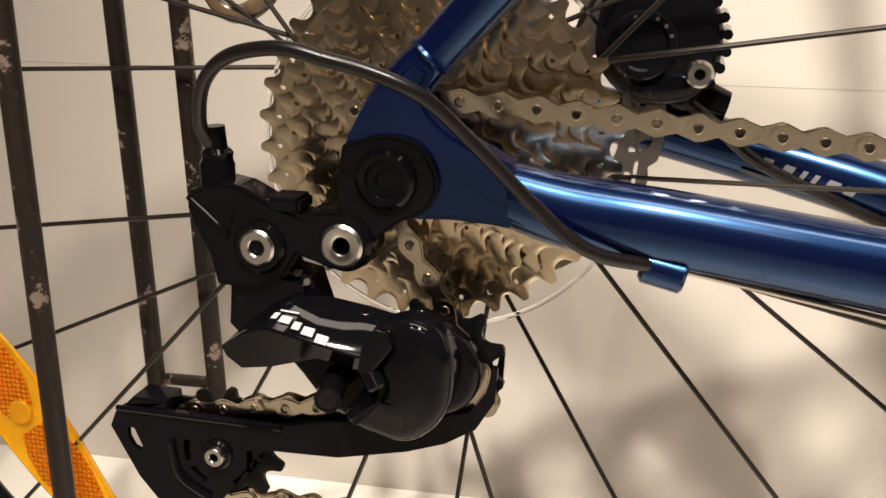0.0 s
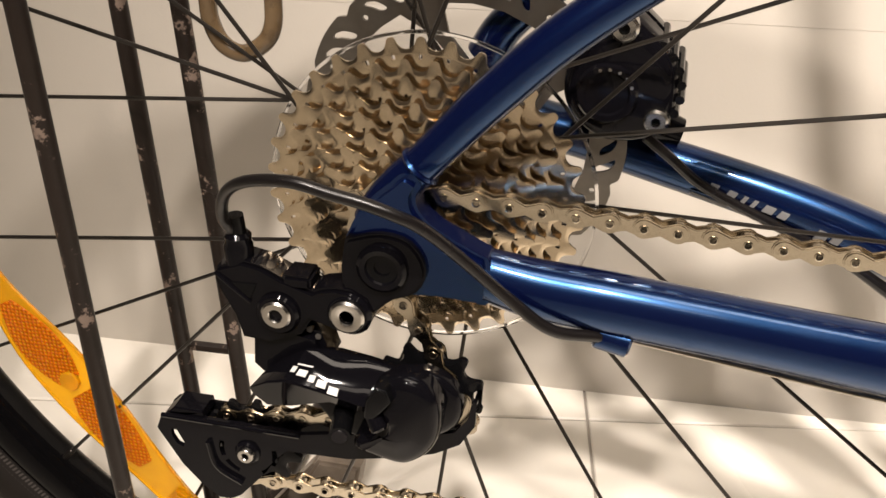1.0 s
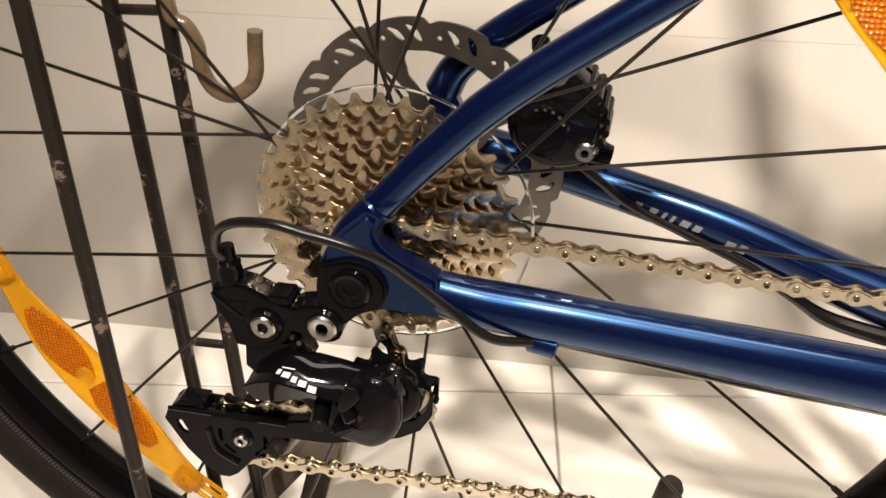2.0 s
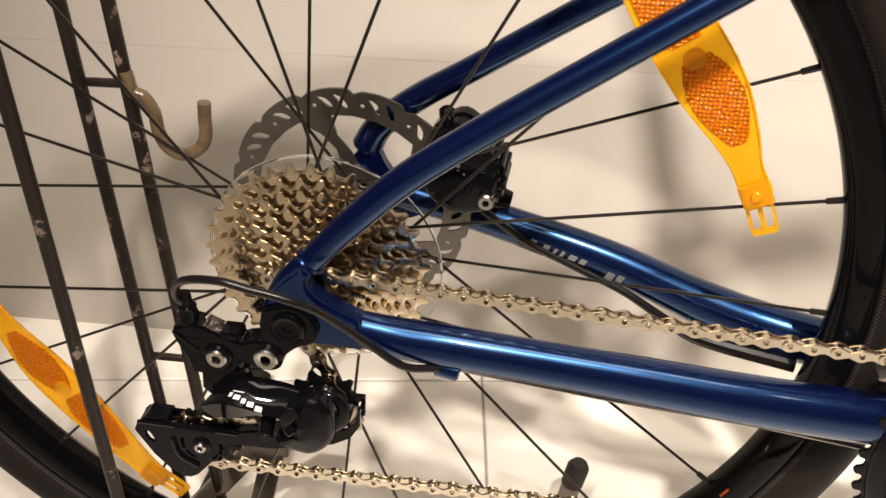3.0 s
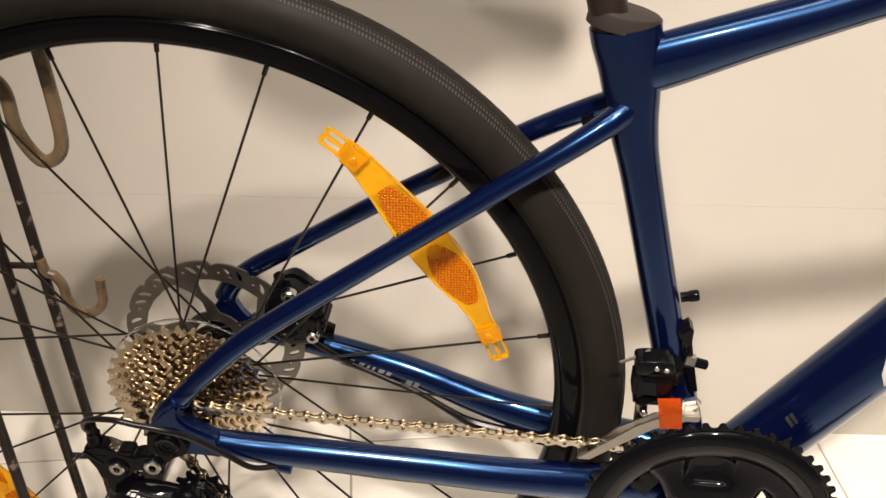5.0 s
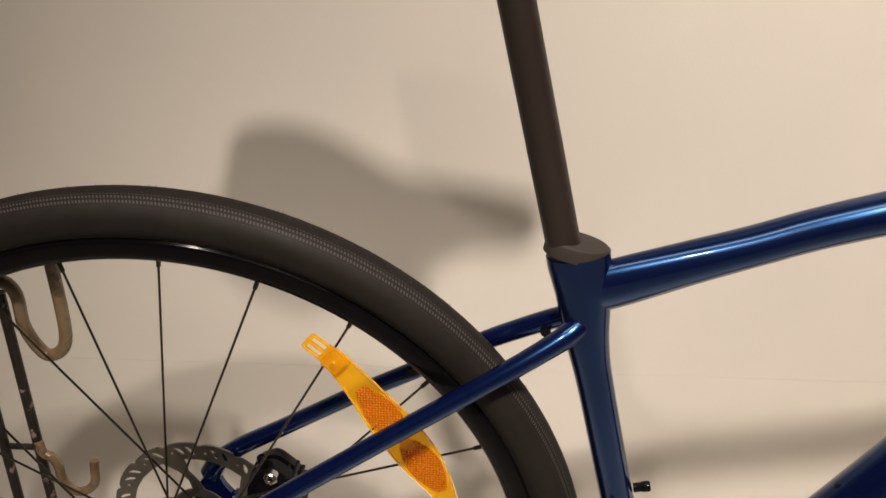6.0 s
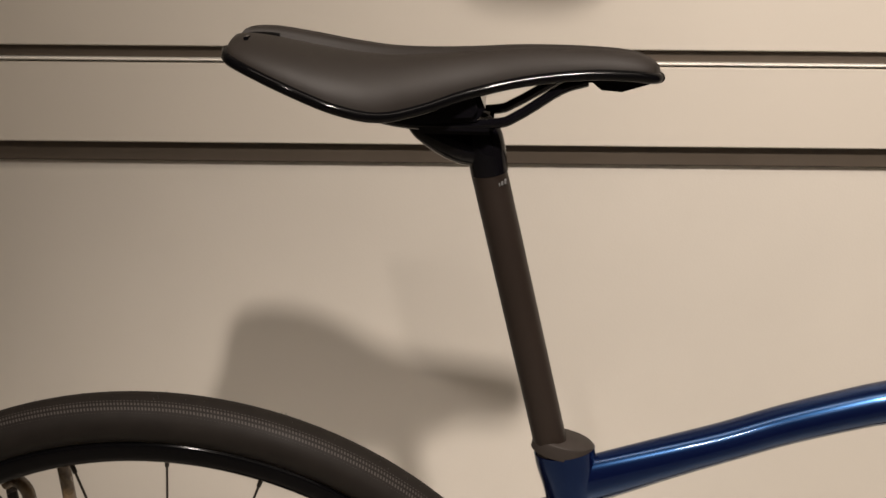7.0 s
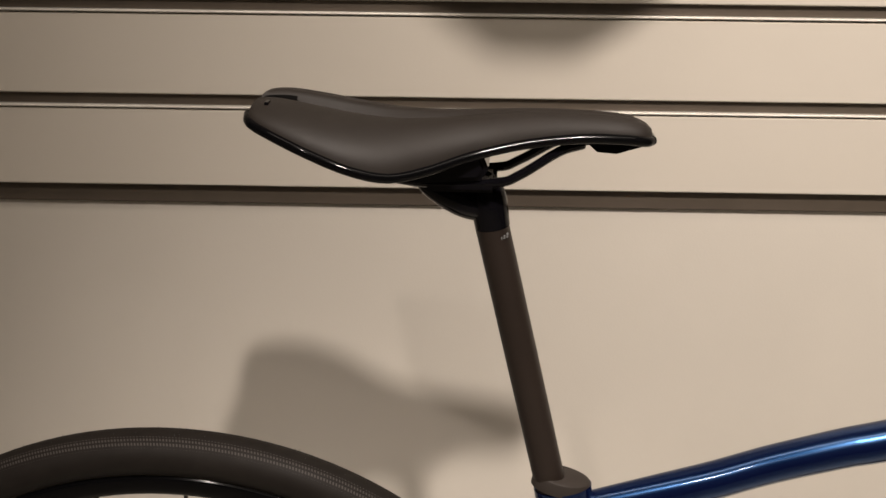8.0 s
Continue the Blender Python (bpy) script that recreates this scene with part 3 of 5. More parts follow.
# seat post and saddle
part("seat_post", tube([(0.3243, 0, 0.670), (0.2670, 0, 0.905)], 0.0130, 28), M_POST, bicycle, "matt black seat post")
head = tube([(0.2676, 0, 0.9035, 0.0134), (0.2660, 0, 0.913, 0.0138), (0.2645, 0, 0.922, 0.0139), (0.2630, 0, 0.931, 0.0128), (0.2600, 0, 0.938, 0.0105), (0.2560, 0, 0.942, 0.0070)], 0.013, 28, smooth=5)
head = tube([(0.262, 0, 0.918, 0.0105), (0.250, 0, 0.9215, 0.0125), (0.238, 0, 0.9265, 0.0125), (0.225, 0, 0.932, 0.0100), (0.216, 0, 0.936, 0.0070), (0.210, 0, 0.9385, 0.0030)], 0.01, 24, smooth=4, bm=head)
post_head = part("post_head", head, M_GLOSS, bicycle, "glossy black seat post head")
part("clamp", block(0.216, 0.270, -0.025, 0.025, 0.936, 0.945, 0.003), M_GLOSS, post_head)
for k in range(3):
    part("print_bar", block(0.2740 + 0.0022 * k, 0.2754 + 0.0022 * k, -0.0117, -0.0060, 0.8965 + 0.0010 * k, 0.8990 + 0.0010 * k), M_PRINT, bicycle, smooth=0)


# x, half width, height of the middle, height of the shoulder, height of the lower edge
SADDLE = catmull([(0.096, 0.030, 0.990, 1.0015, 0.998), (0.1005, 0.045, 0.986, 1.0055, 0.995), (0.117, 0.056, 0.984, 1.006, 0.989), (0.143, 0.064, 0.980, 1.002, 0.979), (0.172, 0.066, 0.979, 0.997, 0.968), (0.199, 0.061, 0.982, 0.994, 0.962),
                  (0.226, 0.048, 0.987, 0.994, 0.965), (0.256, 0.035, 0.993, 0.9955, 0.973), (0.294, 0.026, 0.997, 0.998, 0.9805), (0.334, 0.0215, 0.9975, 0.998, 0.9845), (0.364, 0.0195, 0.9955, 0.996, 0.984),
                  (0.379, 0.0155, 0.9915, 0.9915, 0.982), (0.385, 0.007, 0.987, 0.987, 0.981)], 4)


def saddle_cover():
    bm = bmesh.new()
    rings = []
    for x, w, mid, shoulder, low in SADDLE:
        ring = []
        for k in range(41):
            u = -1 + 2 * k / 40
            a = abs(u)
            y = math.copysign(w * min(1.0, 1.12 * a if a < 0.7 else 0.784 + 0.216 * math.sin((a - 0.7) / 0.3 * math.pi / 2)), u)
            if a < 0.24:
                zz = mid + (shoulder - mid) * (0.5 - 0.5 * math.cos(math.pi * max(0.0, a - 0.08) / 0.16))
            else:
                b = (a - 0.24) / 0.76
                zz = low + (shoulder - low) * (1 - b ** 2.6)
            ring.append(bm.verts.new((x, y, zz)))
        ring.append(bm.verts.new((x, 0, min(low, mid) - 0.004)))
        rings.append(ring)
    for r, s in zip(rings, rings[1:]):
        for k in range(42):
            face = bm.faces.new((r[k], s[k], s[(k + 1) % 42], r[(k + 1) % 42]))
            if abs(k - 19.5) < 4.2 * (1 - (s[k].co.x - 0.10) / 0.15):
                face.material_index = 1          # the channel between the pads, near-black for the groove's shade
    bm.faces.new(rings[0])
    bm.faces.new(rings[-1][::-1])
    bmesh.ops.recalc_face_normals(bm, faces=bm.faces)
    return bm


saddle = part("saddle", saddle_cover(), M_COVER, bicycle, "matt black padded saddle with a centre channel", smooth=50)
saddle.data.materials.append(M_CHANNEL)
saddle.location = (-0.004, 0, -0.005)
edge = [(r[0], -r[1] * 0.985, r[4] - 0.0015) for r in SADDLE] + [(r[0], r[1] * 0.985, r[4] - 0.0015) for r in SADDLE[::-1]]
part("shell_edge", tube(edge, 0.0038, 12), M_RIM, saddle, "glossy black shell rim")
part("nose_shell", plate([(0.290, 0.979), (0.383, 0.982), (0.379, 0.976), (0.360, 0.970), (0.346, 0.971), (0.340, 0.976), (0.318, 0.976)], -0.013, 0.013, 0.003), M_GLOSS, saddle)
part("tail_shell", plate([(0.112, 0.992), (0.196, 0.966), (0.196, 0.961), (0.165, 0.964), (0.128, 0.979)], -0.040, 0.040, 0.004), M_GLOSS, saddle)
part("belly_shell", plate([(0.180, 0.970), (0.262, 0.975), (0.268, 0.960), (0.262, 0.951), (0.215, 0.948), (0.188, 0.956)], -0.030, 0.030, 0.004), M_GLOSS, saddle)
for s in (-1, 1):
    part("rail", tube([(0.336, s * 0.012, 0.977), (0.318, s * 0.017, 0.972), (0.290, s * 0.022, 0.955), (0.272, s * 0.022, 0.949), (0.215, s * 0.022, 0.948), (0.165, s * 0.028, 0.962), (0.130, s * 0.032, 0.980)], 0.0036, 10, smooth=5), M_GLOSS, saddle, "glossy black saddle rail")
part("emblem", block(0.1085, 0.1115, -0.0345, -0.0265, 1.0035, 1.0066, 0.0003), M_GLOSS, saddle)

# rear wheel
wheel = part("rear_wheel", revolve([(0.0115, -0.022), (0.0135, -0.020), (0.022, -0.0195), (0.026, -0.018), (0.022, -0.0165), (0.0125, -0.014), (0.0115, 0.0), (0.0125, 0.028), (0.021, 0.0315), (0.025, 0.033), (0.021, 0.0345), (0.017, 0.040), (0.017, 0.050), (0.010, 0.066), (0.010, -0.066)], HX, HZ, 36, closed=True), M_SATIN, bicycle, "black-rimmed rear wheel with a black hub")


TYRE_R, TYRE_W = 0.3407, 0.0205


def tyre_profile():
    rows = []
    for k in range(27):
        a = math.pi * (-0.14 + 1.28 * k / 26)
        rows.append((TYRE_R + TYRE_W * math.sin(a), -TYRE_W * math.cos(a)))
    return rows + [(0.323, 0.010), (0.323, -0.010)]


tyre = part("tyre", revolve(tyre_profile(), HX, HZ, 160, closed=True), M_TREAD, wheel, "black tyre with fine file tread", smooth=60)
rng = random.Random(7)
hairs = bmesh.new()
for k in range(100):
    a, off = radians(rng.uniform(20, 160)), rng.choice((-1, -0.5, 0.5, 1)) * rng.uniform(0.004, 0.009)
    r = TYRE_R + math.sqrt(TYRE_W ** 2 - off ** 2) - 0.0003
    p = Vector((r * math.cos(a), off, HZ + r * math.sin(a)))
    q = p + Vector((math.cos(a) + rng.uniform(-0.5, 0.5), rng.uniform(-0.5, 0.3), math.sin(a))).normalized() * rng.uniform(0.0009, 0.0022)
    tube([tuple(p), tuple(q)], 0.00022, 4, bm=hairs)
tagged(part("moulding_hair", hairs, M_RUBBER, tyre), kind="stuff")
part("rim", revolve([(0.3315, -0.0112), (0.3315, -0.0104), (0.324, -0.009), (0.324, 0.009), (0.3315, 0.0104), (0.3315, 0.0112), (0.3258, 0.0114), (0.3246, 0.0118), (0.3238, 0.0125), (0.3231, 0.0133), (0.3218, 0.0138), (0.3180, 0.0139), (0.3110, 0.0134), (0.3070, 0.0115), (0.3042, 0.0070), (0.3032, 0.0), (0.3042, -0.0070), (0.3070, -0.0115), (0.3110, -0.0134), (0.3180, -0.0139), (0.3218, -0.0138), (0.3231, -0.0133), (0.3238, -0.0125), (0.3246, -0.0118), (0.3258, -0.0114)], HX, HZ, 160, closed=True), M_RIM, wheel, "glossy black deep rim", smooth=40)
SPOKE0 = 12.7
nipple_mesh = mesh_of("nipple", tube([(0, 0, 0, 0.0021), (0.010, 0, 0, 0.0019), (0.0105, 0, 0, 0.0014)], 0.002, 8), M_SPOKE)
for k in range(24):
    a = radians(SPOKE0 + 15 * k)
    side = -1 if k % 2 == 0 else 1
    lead = 1 if (k // 2) % 2 == 0 else -1
    h = a + radians(66) * lead
    y = -0.018 if side < 0 else 0.033
    p0 = Vector((0.0235 * math.cos(h), y - 0.0015 * lead, HZ + 0.0235 * math.sin(h)))
    p1 = Vector((0.3045 * math.cos(a), side * 0.0015, HZ + 0.3045 * math.sin(a)))
    part("spoke", tube([tuple(p0), tuple(p1)], 0.00105, 8), M_SPOKE, wheel)
    d = (p0 - p1).normalized()
    piece("nipple", nipple_mesh, Matrix.Translation(p1) @ d.to_track_quat("X", "Z").to_matrix().to_4x4(), wheel)


def tag_patch(r, a, w, h, y):
    c, s = math.cos(a), math.sin(a)
    pts = [(HX + (r + u * h) * c - v * w * s, HZ + (r + u * h) * s + v * w * c) for u, v in ((-1, -1), (1, -1), (1, 1), (-1, 1))]
    return plate(pts, y - 0.0004, y + 0.0004)


part("rim_tag", tag_patch(0.3095, radians(-30.5), 0.0042, 0.0018, -0.0122), M_RED, wheel, "small orange rim decal", smooth=0)

# spoke reflectors: one strip built along its own middle line, and its twin across the hub
SPINE = catmull([(0.139, 0.5825, 0.0085), (0.150, 0.5730, 0.0095), (0.168, 0.550, 0.0125), (0.194, 0.514, 0.0178), (0.2165, 0.482, 0.0175), (0.2325, 0.456, 0.0120), (0.2415, 0.4375, 0.0078), (0.2483, 0.4235, 0.0082), (0.2512, 0.4160, 0.0082)], 4)


def strip_outline(a0=0.0, a1=1.0, inset=0.0):
    n = len(SPINE)
    rows = [SPINE[i] for i in range(int(a0 * (n - 1)), int(a1 * (n - 1)) + 1)]
    left, right = [], []
    for i, (x, z, w) in enumerate(rows):
        q, p = rows[min(i + 1, len(rows) - 1)], rows[max(i - 1, 0)]
        d = Vector((q[0] - p[0], q[1] - p[1])).normalized()
        w2 = w - inset
        if inset:
            w2 *= math.sin(math.pi * (0.08 + 0.84 * i / (len(rows) - 1))) ** 0.5
        left.append((x - d.y * w2, z + d.x * w2))
        right.append((x + d.y * w2, z - d.x * w2))
    return left + right[::-1]


def spoke_reflector():
    root = part("spoke_reflector", plate(strip_outline(), -0.0055, -0.0030, 0.0006), M_ORANGE, bicycle, "translucent orange plastic spoke reflector")
    part("prism_patch", plate(strip_outline(0.28, 0.41, 0.0022), -0.0064, -0.0053, 0.0003), M_PRISM, root, "honeycomb prism patch")
    part("prism_patch", plate(strip_outline(0.44, 0.66, 0.0022), -0.0064, -0.0053, 0.0003), M_PRISM, root, "honeycomb prism patch")
    border = strip_outline()
    n = len(SPINE)
    for rows in (border[3:n - 3], border[n + 3:-3]):
        part("edge_rib", tube([(x, -0.0056, z) for x, z in rows], 0.0009, 8), M_ORANGE, root, "raised plastic edge")
    part("boss", disc(0.2055, 0.4975, -0.0078, -0.0050, 0.0060), M_ORANGE, root)
    for x, z, t in ((0.2485, 0.4225, -65), (0.148, 0.5750, -42)):
        clip = part("clip", block(-0.0085, 0.0085, -0.0030, 0.0040, -0.0085, 0.0085, 0.0015), M_ORANGE, root, "moulded spoke clip")
        clip.matrix_basis = pose(x, -0.0075, z, 0, -t - 90, 0)
        part("screw_head", disc(x, z, -0.0125, -0.0100, 0.0032, 0.0008), M_ORANGE, root)
    for x, z, dx, dz in ((0.148, 0.5750, -0.78, 0.63), (0.2485, 0.4225, 0.36, -0.93)):
        place = lambda u, v: (x + u * dx - v * dz, z + u * dz + v * dx)
        frame_line = [place(u, v) for u, v in ((0.004, -0.0078), (0.026, -0.0078), (0.0285, -0.006), (0.0285, 0.006), (0.026, 0.0078), (0.004, 0.0078))]
        slits = [[place(u, v) for u, v in ((0.010, c - 0.0022), (0.025, c - 0.0022), (0.025, c + 0.0022), (0.010, c + 0.0022))] for c in (-0.0036, 0.0036)]
        part("end_frame", pierced(frame_line, slits, -0.0052, -0.0030), M_ORANGE, root, "slotted orange end frame", smooth=30)
    return root


reflector = spoke_reflector()
HALF_TURN = Matrix.Translation(HUB) @ pose(0, 0, 0, 0, 180, 0) @ Matrix.Translation(-HUB)
twin = copy_thing(reflector, HALF_TURN)

# brake disc, caliper, spoke protector
DISC_X, DISC_Z = 0.0018, 0.3556


def ring_shape(rows, turn):
    """Points (radius, degrees) round the middle of the disc."""
    return [(DISC_X + r * math.cos(radians(a + turn)), DISC_Z + r * math.sin(radians(a + turn))) for r, a in rows]


LOBES = 14


def lobe_radius(a):
    """The stepped edge of the disc: each lobe rises sharply, swells and falls off to a notch."""
    f = (a * LOBES / 360) % 1.0
    if f < 0.10:
        return 0.0775 + 0.0033 * f / 0.10
    if f > 0.86:
        return 0.0800 - 0.0025 * (f - 0.86) / 0.14
    return 0.0808 + 0.0006 * math.sin(math.pi * (f - 0.10) / 0.76) - 0.0008 * (f - 0.10) / 0.76


rim_line = ring_shape([(lobe_radius(a), a) for a in np.arange(0, 360, 0.9)], 9)
gaps = [ring_shape([(0.0180, a) for a in range(0, 360, 12)], 0)]
for k in range(LOBES):
    t = 360 / LOBES * k + 9
    for along_lobe, long in ((5.5, 1.0), (13.6, 0.85)):
        slot = [(0.0722 + long * u, along_lobe + 0.25 + 1.35 * w) for u, w in ((0.0046, 1.9), (0.0040, 3.1), (0.0008, 1.7), (-0.0030, 0.3), (-0.0046, -1.2), (-0.0040, -2.3), (-0.0010, -1.6), (0.0025, -0.2))]
        slot = ring_shape(slot, t)
        gaps.append(catmull(slot + [slot[0]], 2)[:-1])
    x, zz = ring_shape([(0.0708, 20.6)], t)[0]
    gaps.append([(x + 0.0014 * math.cos(a * math.pi / 5), zz + 0.0014 * math.sin(a * math.pi / 5)) for a in range(10)])
for k in range(5):
    t = 72 * k + 20
    low = [(0.0275, a) for a in (8, 20, 34, 48, 56)]
    high = [(0.0628, a) for a in (79, 66, 52, 38, 27)]
    gaps.append(ring_shape([*low, (0.036, 66), (0.048, 78), *high, (0.050, 17), (0.038, 9)], t))
rotor = pierced(rim_line, gaps, 0.0532, 0.0550)
part("brake_disc", rotor, M_DISC, bicycle, "slotted steel brake disc", smooth=0)
protector = part("spoke_protector", revolve([(0.0722, -0.0125), (0.0736, -0.0128), (0.0736, -0.0113), (0.0722, -0.0115)], 0.002, 0.351, 96, closed=True), M_CLEAR, bicycle, "clear plastic spoke protector disc")
part("film", revolve([(0.030, -0.0120), (0.0722, -0.0120)], 0.002, 0.351, 72), M_FILM, protector)

SHELL = [(0.060, 0.412), (0.074, 0.417), (0.087, 0.408), (0.095, 0.399), (0.0995, 0.389), (0.1000, 0.376), (0.0965, 0.364), (0.088, 0.357), (0.070, 0.355), (0.056, 0.363), (0.049, 0.376), (0.050, 0.392), (0.053, 0.404)]
caliper = part("brake_caliper", pillow(SHELL, 0.052, 0.034, 0.007, 0.001), M_GLOSS, bicycle, "black flat-mount disc brake caliper")
part("caliper_half", pillow(SHELL, 0.058, 0.072, 0.006, 0.001), M_GLOSS, caliper)
part("bridge", pillow([(0.066, 0.410), (0.095, 0.398), (0.100, 0.380), (0.095, 0.376), (0.085, 0.395), (0.066, 0.400)], 0.060, 0.050, 0.002), M_SATIN, caliper)
part("piston_cap", revolve([(0, 0.0325), (0.0095, 0.0325), (0.0105, 0.0310), (0.0130, 0.0310), (0.0142, 0.0325), (0.0142, 0.038), (0, 0.038)], 0.069, 0.380, 40), M_GLOSS, caliper, "round black piston cap")
for k in range(5):
    a = radians(20 + 22 * k)
    part("print_bar", block(0.069 + 0.0117 * math.cos(a) - 0.0007, 0.069 + 0.0117 * math.cos(a) + 0.0007, 0.0306, 0.0312, 0.380 + 0.0117 * math.sin(a) - 0.0007, 0.380 + 0.0117 * math.sin(a) + 0.0007), M_BOLT, caliper, smooth=0)
for x, z, r in ((0.0920, 0.3695, 0.0056), (0.0745, 0.4110, 0.0064)):
    bolt = part("caliper_bolt", revolve([(r * 0.3, 0.0305), (r * 0.4, 0.0285), (r * 0.8, 0.0285), (r, 0.0300), (r, 0.037), (r * 0.3, 0.037)], x, z, 24, closed=True), M_BOLT, caliper, "bright steel bolt")
    part("socket", disc(x, z, 0.0315, 0.036, r * 0.38), M_SATIN, bolt)
part("bleed_screw", tube([(0.066, 0.044, 0.408, 0.0042), (0.065, 0.044, 0.418, 0.0042), (0.0648, 0.044, 0.4205, 0.0050), (0.0645, 0.044, 0.425, 0.0048), (0.0643, 0.044, 0.4265, 0.0030)], 0.004, 14), M_SATIN, caliper)
part("mount", tube([(0.062, 0.062, 0.362, 0.008), (0.086, 0.062, 0.357, 0.010), (0.104, 0.063, 0.352, 0.0070)], 0.010, 14, smooth=4), M_SATIN, caliper, "black flat mount under the caliper")
for k in range(8):
    a = radians(-38 + 15 * k)
    c, r = (0.0755, 0.3815), 0.0262
    part("fin", tube([(c[0] + r * math.cos(a), 0.037, c[1] + r * math.sin(a)), (c[0] + r * math.cos(a), 0.068, c[1] + r * math.sin(a))], 0.0022, 8), M_SATIN, caliper)
caliper.location = (0.003, 0.003, 0.0065)
part("brake_hose", tube([(0.091, 0.046, 0.363, 0.0026), (0.103, 0.046, 0.354, 0.0026), (0.121, 0.049, 0.3390, 0.0026), (0.154, 0.047, 0.3245, 0.0026), (0.188, 0.043, 0.3110, 0.0027), (0.216, 0.038, 0.2960, 0.0034), (0.240, 0.036, 0.2850, 0.0048), (0.30, 0.030, 0.277, 0.0052)], 0.0026, 10, smooth=6), M_CABLE, bicycle, "black brake hose")

# cassette
def gear(n, y0, y1, cx, cz, r_in, depth=(0.0036, 0.0016), turn=0.0, rows=(), keep=None, per=16, chamfer=0.00045, link=0.0127):
    pitch = link / (2 * math.sin(math.pi / n))
    root, tip = pitch - depth[0], pitch + depth[1]

    def tooth(a):
        p = abs((a * n / (2 * math.pi)) % 1.0 - 0.5)
        d = (0.5 - p) * link          # from the middle of the valley, whose floor is a half round
        if d < 0.0040:
            return pitch + (root - pitch) * math.sqrt(max(0.0, 1 - (d / 0.0041) ** 2))
        return pitch + (tip - pitch) * min(1.0, 0.25 + (d - 0.0040) / 0.0022)

    return polar_plate([r_in, *rows, root - 0.0012, tooth], n * per, y0, y1, cx, cz, keep, turn, chamfer)


TEETH = (34, 30, 27, 25, 23, 21, 19, 17, 15, 13, 11)
CX, CZ = 0.0005, 0.3542
cassette = part("cassette", revolve([(0.0155, -0.063), (0.0172, -0.063), (0.0172, -0.020), (0.0155, -0.020)], CX, CZ, 40, closed=True), M_STEEL, bicycle, "nickel-plated eleven-sprocket cassette")
for i, n in enumerate(TEETH):
    y = -0.0215 - 0.00374 * i
    pitch = 0.0127 / (2 * math.sin(math.pi / n))
    root = pitch - 0.0036
    if n >= 16:
        hole_in, hole_out = root - 0.0040, root - 0.0020
        ring = root - 0.0120 if n > 18 else root - 0.008

        def keep(j, a, n=n):
            p = (a * n / (2 * math.pi)) % 1.0
            q = (a / (2 * math.pi) * 6) % 1.0
            if j == 0:
                return abs(q - 0.5) < 0.16
            if j == 2:
                return not (0.42 < p < 0.58)
            return True
        bm = gear(n, y - 0.0008, y + 0.0008, CX, CZ, 0.0165, turn=2.4 * i, rows=(ring, hole_in, hole_out), keep=keep)
    else:
        bm = gear(n, y - 0.0008, y + 0.0008, CX, CZ, 0.0150, turn=2.4 * i)
    part("sprocket", bm, M_STEEL, cassette, smooth=30)
    if i:
        part("spacer", revolve([(0.0165, y + 0.0009), (0.0200, y + 0.0009), (0.0200, y + 0.0028), (0.0165, y + 0.0028)], CX, CZ, 32, closed=True), M_CAGE, cassette)
part("lockring", revolve([(0.0110, -0.0645), (0.0150, -0.0650), (0.0162, -0.0640), (0.0162, -0.0625), (0.0110, -0.0625)], CX, CZ, 40, closed=True), M_STEEL, cassette)

# chain: round the sprocket, the two pulleys and the inner chainring
GUIDE, TENSION = (0.0160, 0.2800), (-0.0680, 0.2360)
WHEELS = [(CX, CZ, 0.0226, 1, -0.0600), (GUIDE[0] + BACK, GUIDE[1] + DROP, 0.0222, -1, -0.0650), (TENSION[0] + BACK, TENSION[1] + DROP, 0.0226, 1, -0.0630), (*BB, 0.0690, 1, -0.0470)]


def tangent(a, b):
    """Where a belt leaves circle a and meets circle b (turning sense 1: counter-clockwise)."""
    ax, az, ar, asn, _ = a
    bx, bz, br, bsn, _ = b
    d = Vector((bx - ax, bz - az))
    base = math.atan2(d.y, d.x)
    # the left normal of the run, seen from each centre: -sense * radius
    off = math.asin((bsn * br - asn * ar) / d.length)
    run = base + off
    nx, nz = math.sin(run), -math.cos(run)
    return (ax + asn * ar * nx, az + asn * ar * nz), (bx + bsn * br * nx, bz + bsn * br * nz)


def chain_path():
    n = len(WHEELS)
    runs = [tangent(WHEELS[i], WHEELS[(i + 1) % n]) for i in range(n)]
    pts = []
    for i in range(n):
        cx, cz, r, sense, y = WHEELS[i]
        p_in, p_out = runs[i - 1][1], runs[i][0]
        a0, a1 = math.atan2(p_in[1] - cz, p_in[0] - cx), math.atan2(p_out[1] - cz, p_out[0] - cx)
        turn = (a1 - a0) * sense % (2 * math.pi)
        for k in range(41):
            a = a0 + sense * turn * k / 40
            pts.append(Vector((cx + r * math.cos(a), y, cz + r * math.sin(a))))
    return pts + [pts[0]]


def eight(half, big, waist):
    """The outline of a chain plate."""
    out = []
    for sgn in (1, -1):
        for k in range(9):
            a = math.radians(-115 + 230 * k / 8) if sgn > 0 else math.radians(65 + 230 * k / 8)
            out.append((sgn * half + big * math.cos(a), big * math.sin(a)))
        out.append((0.0, sgn * waist))
    return out


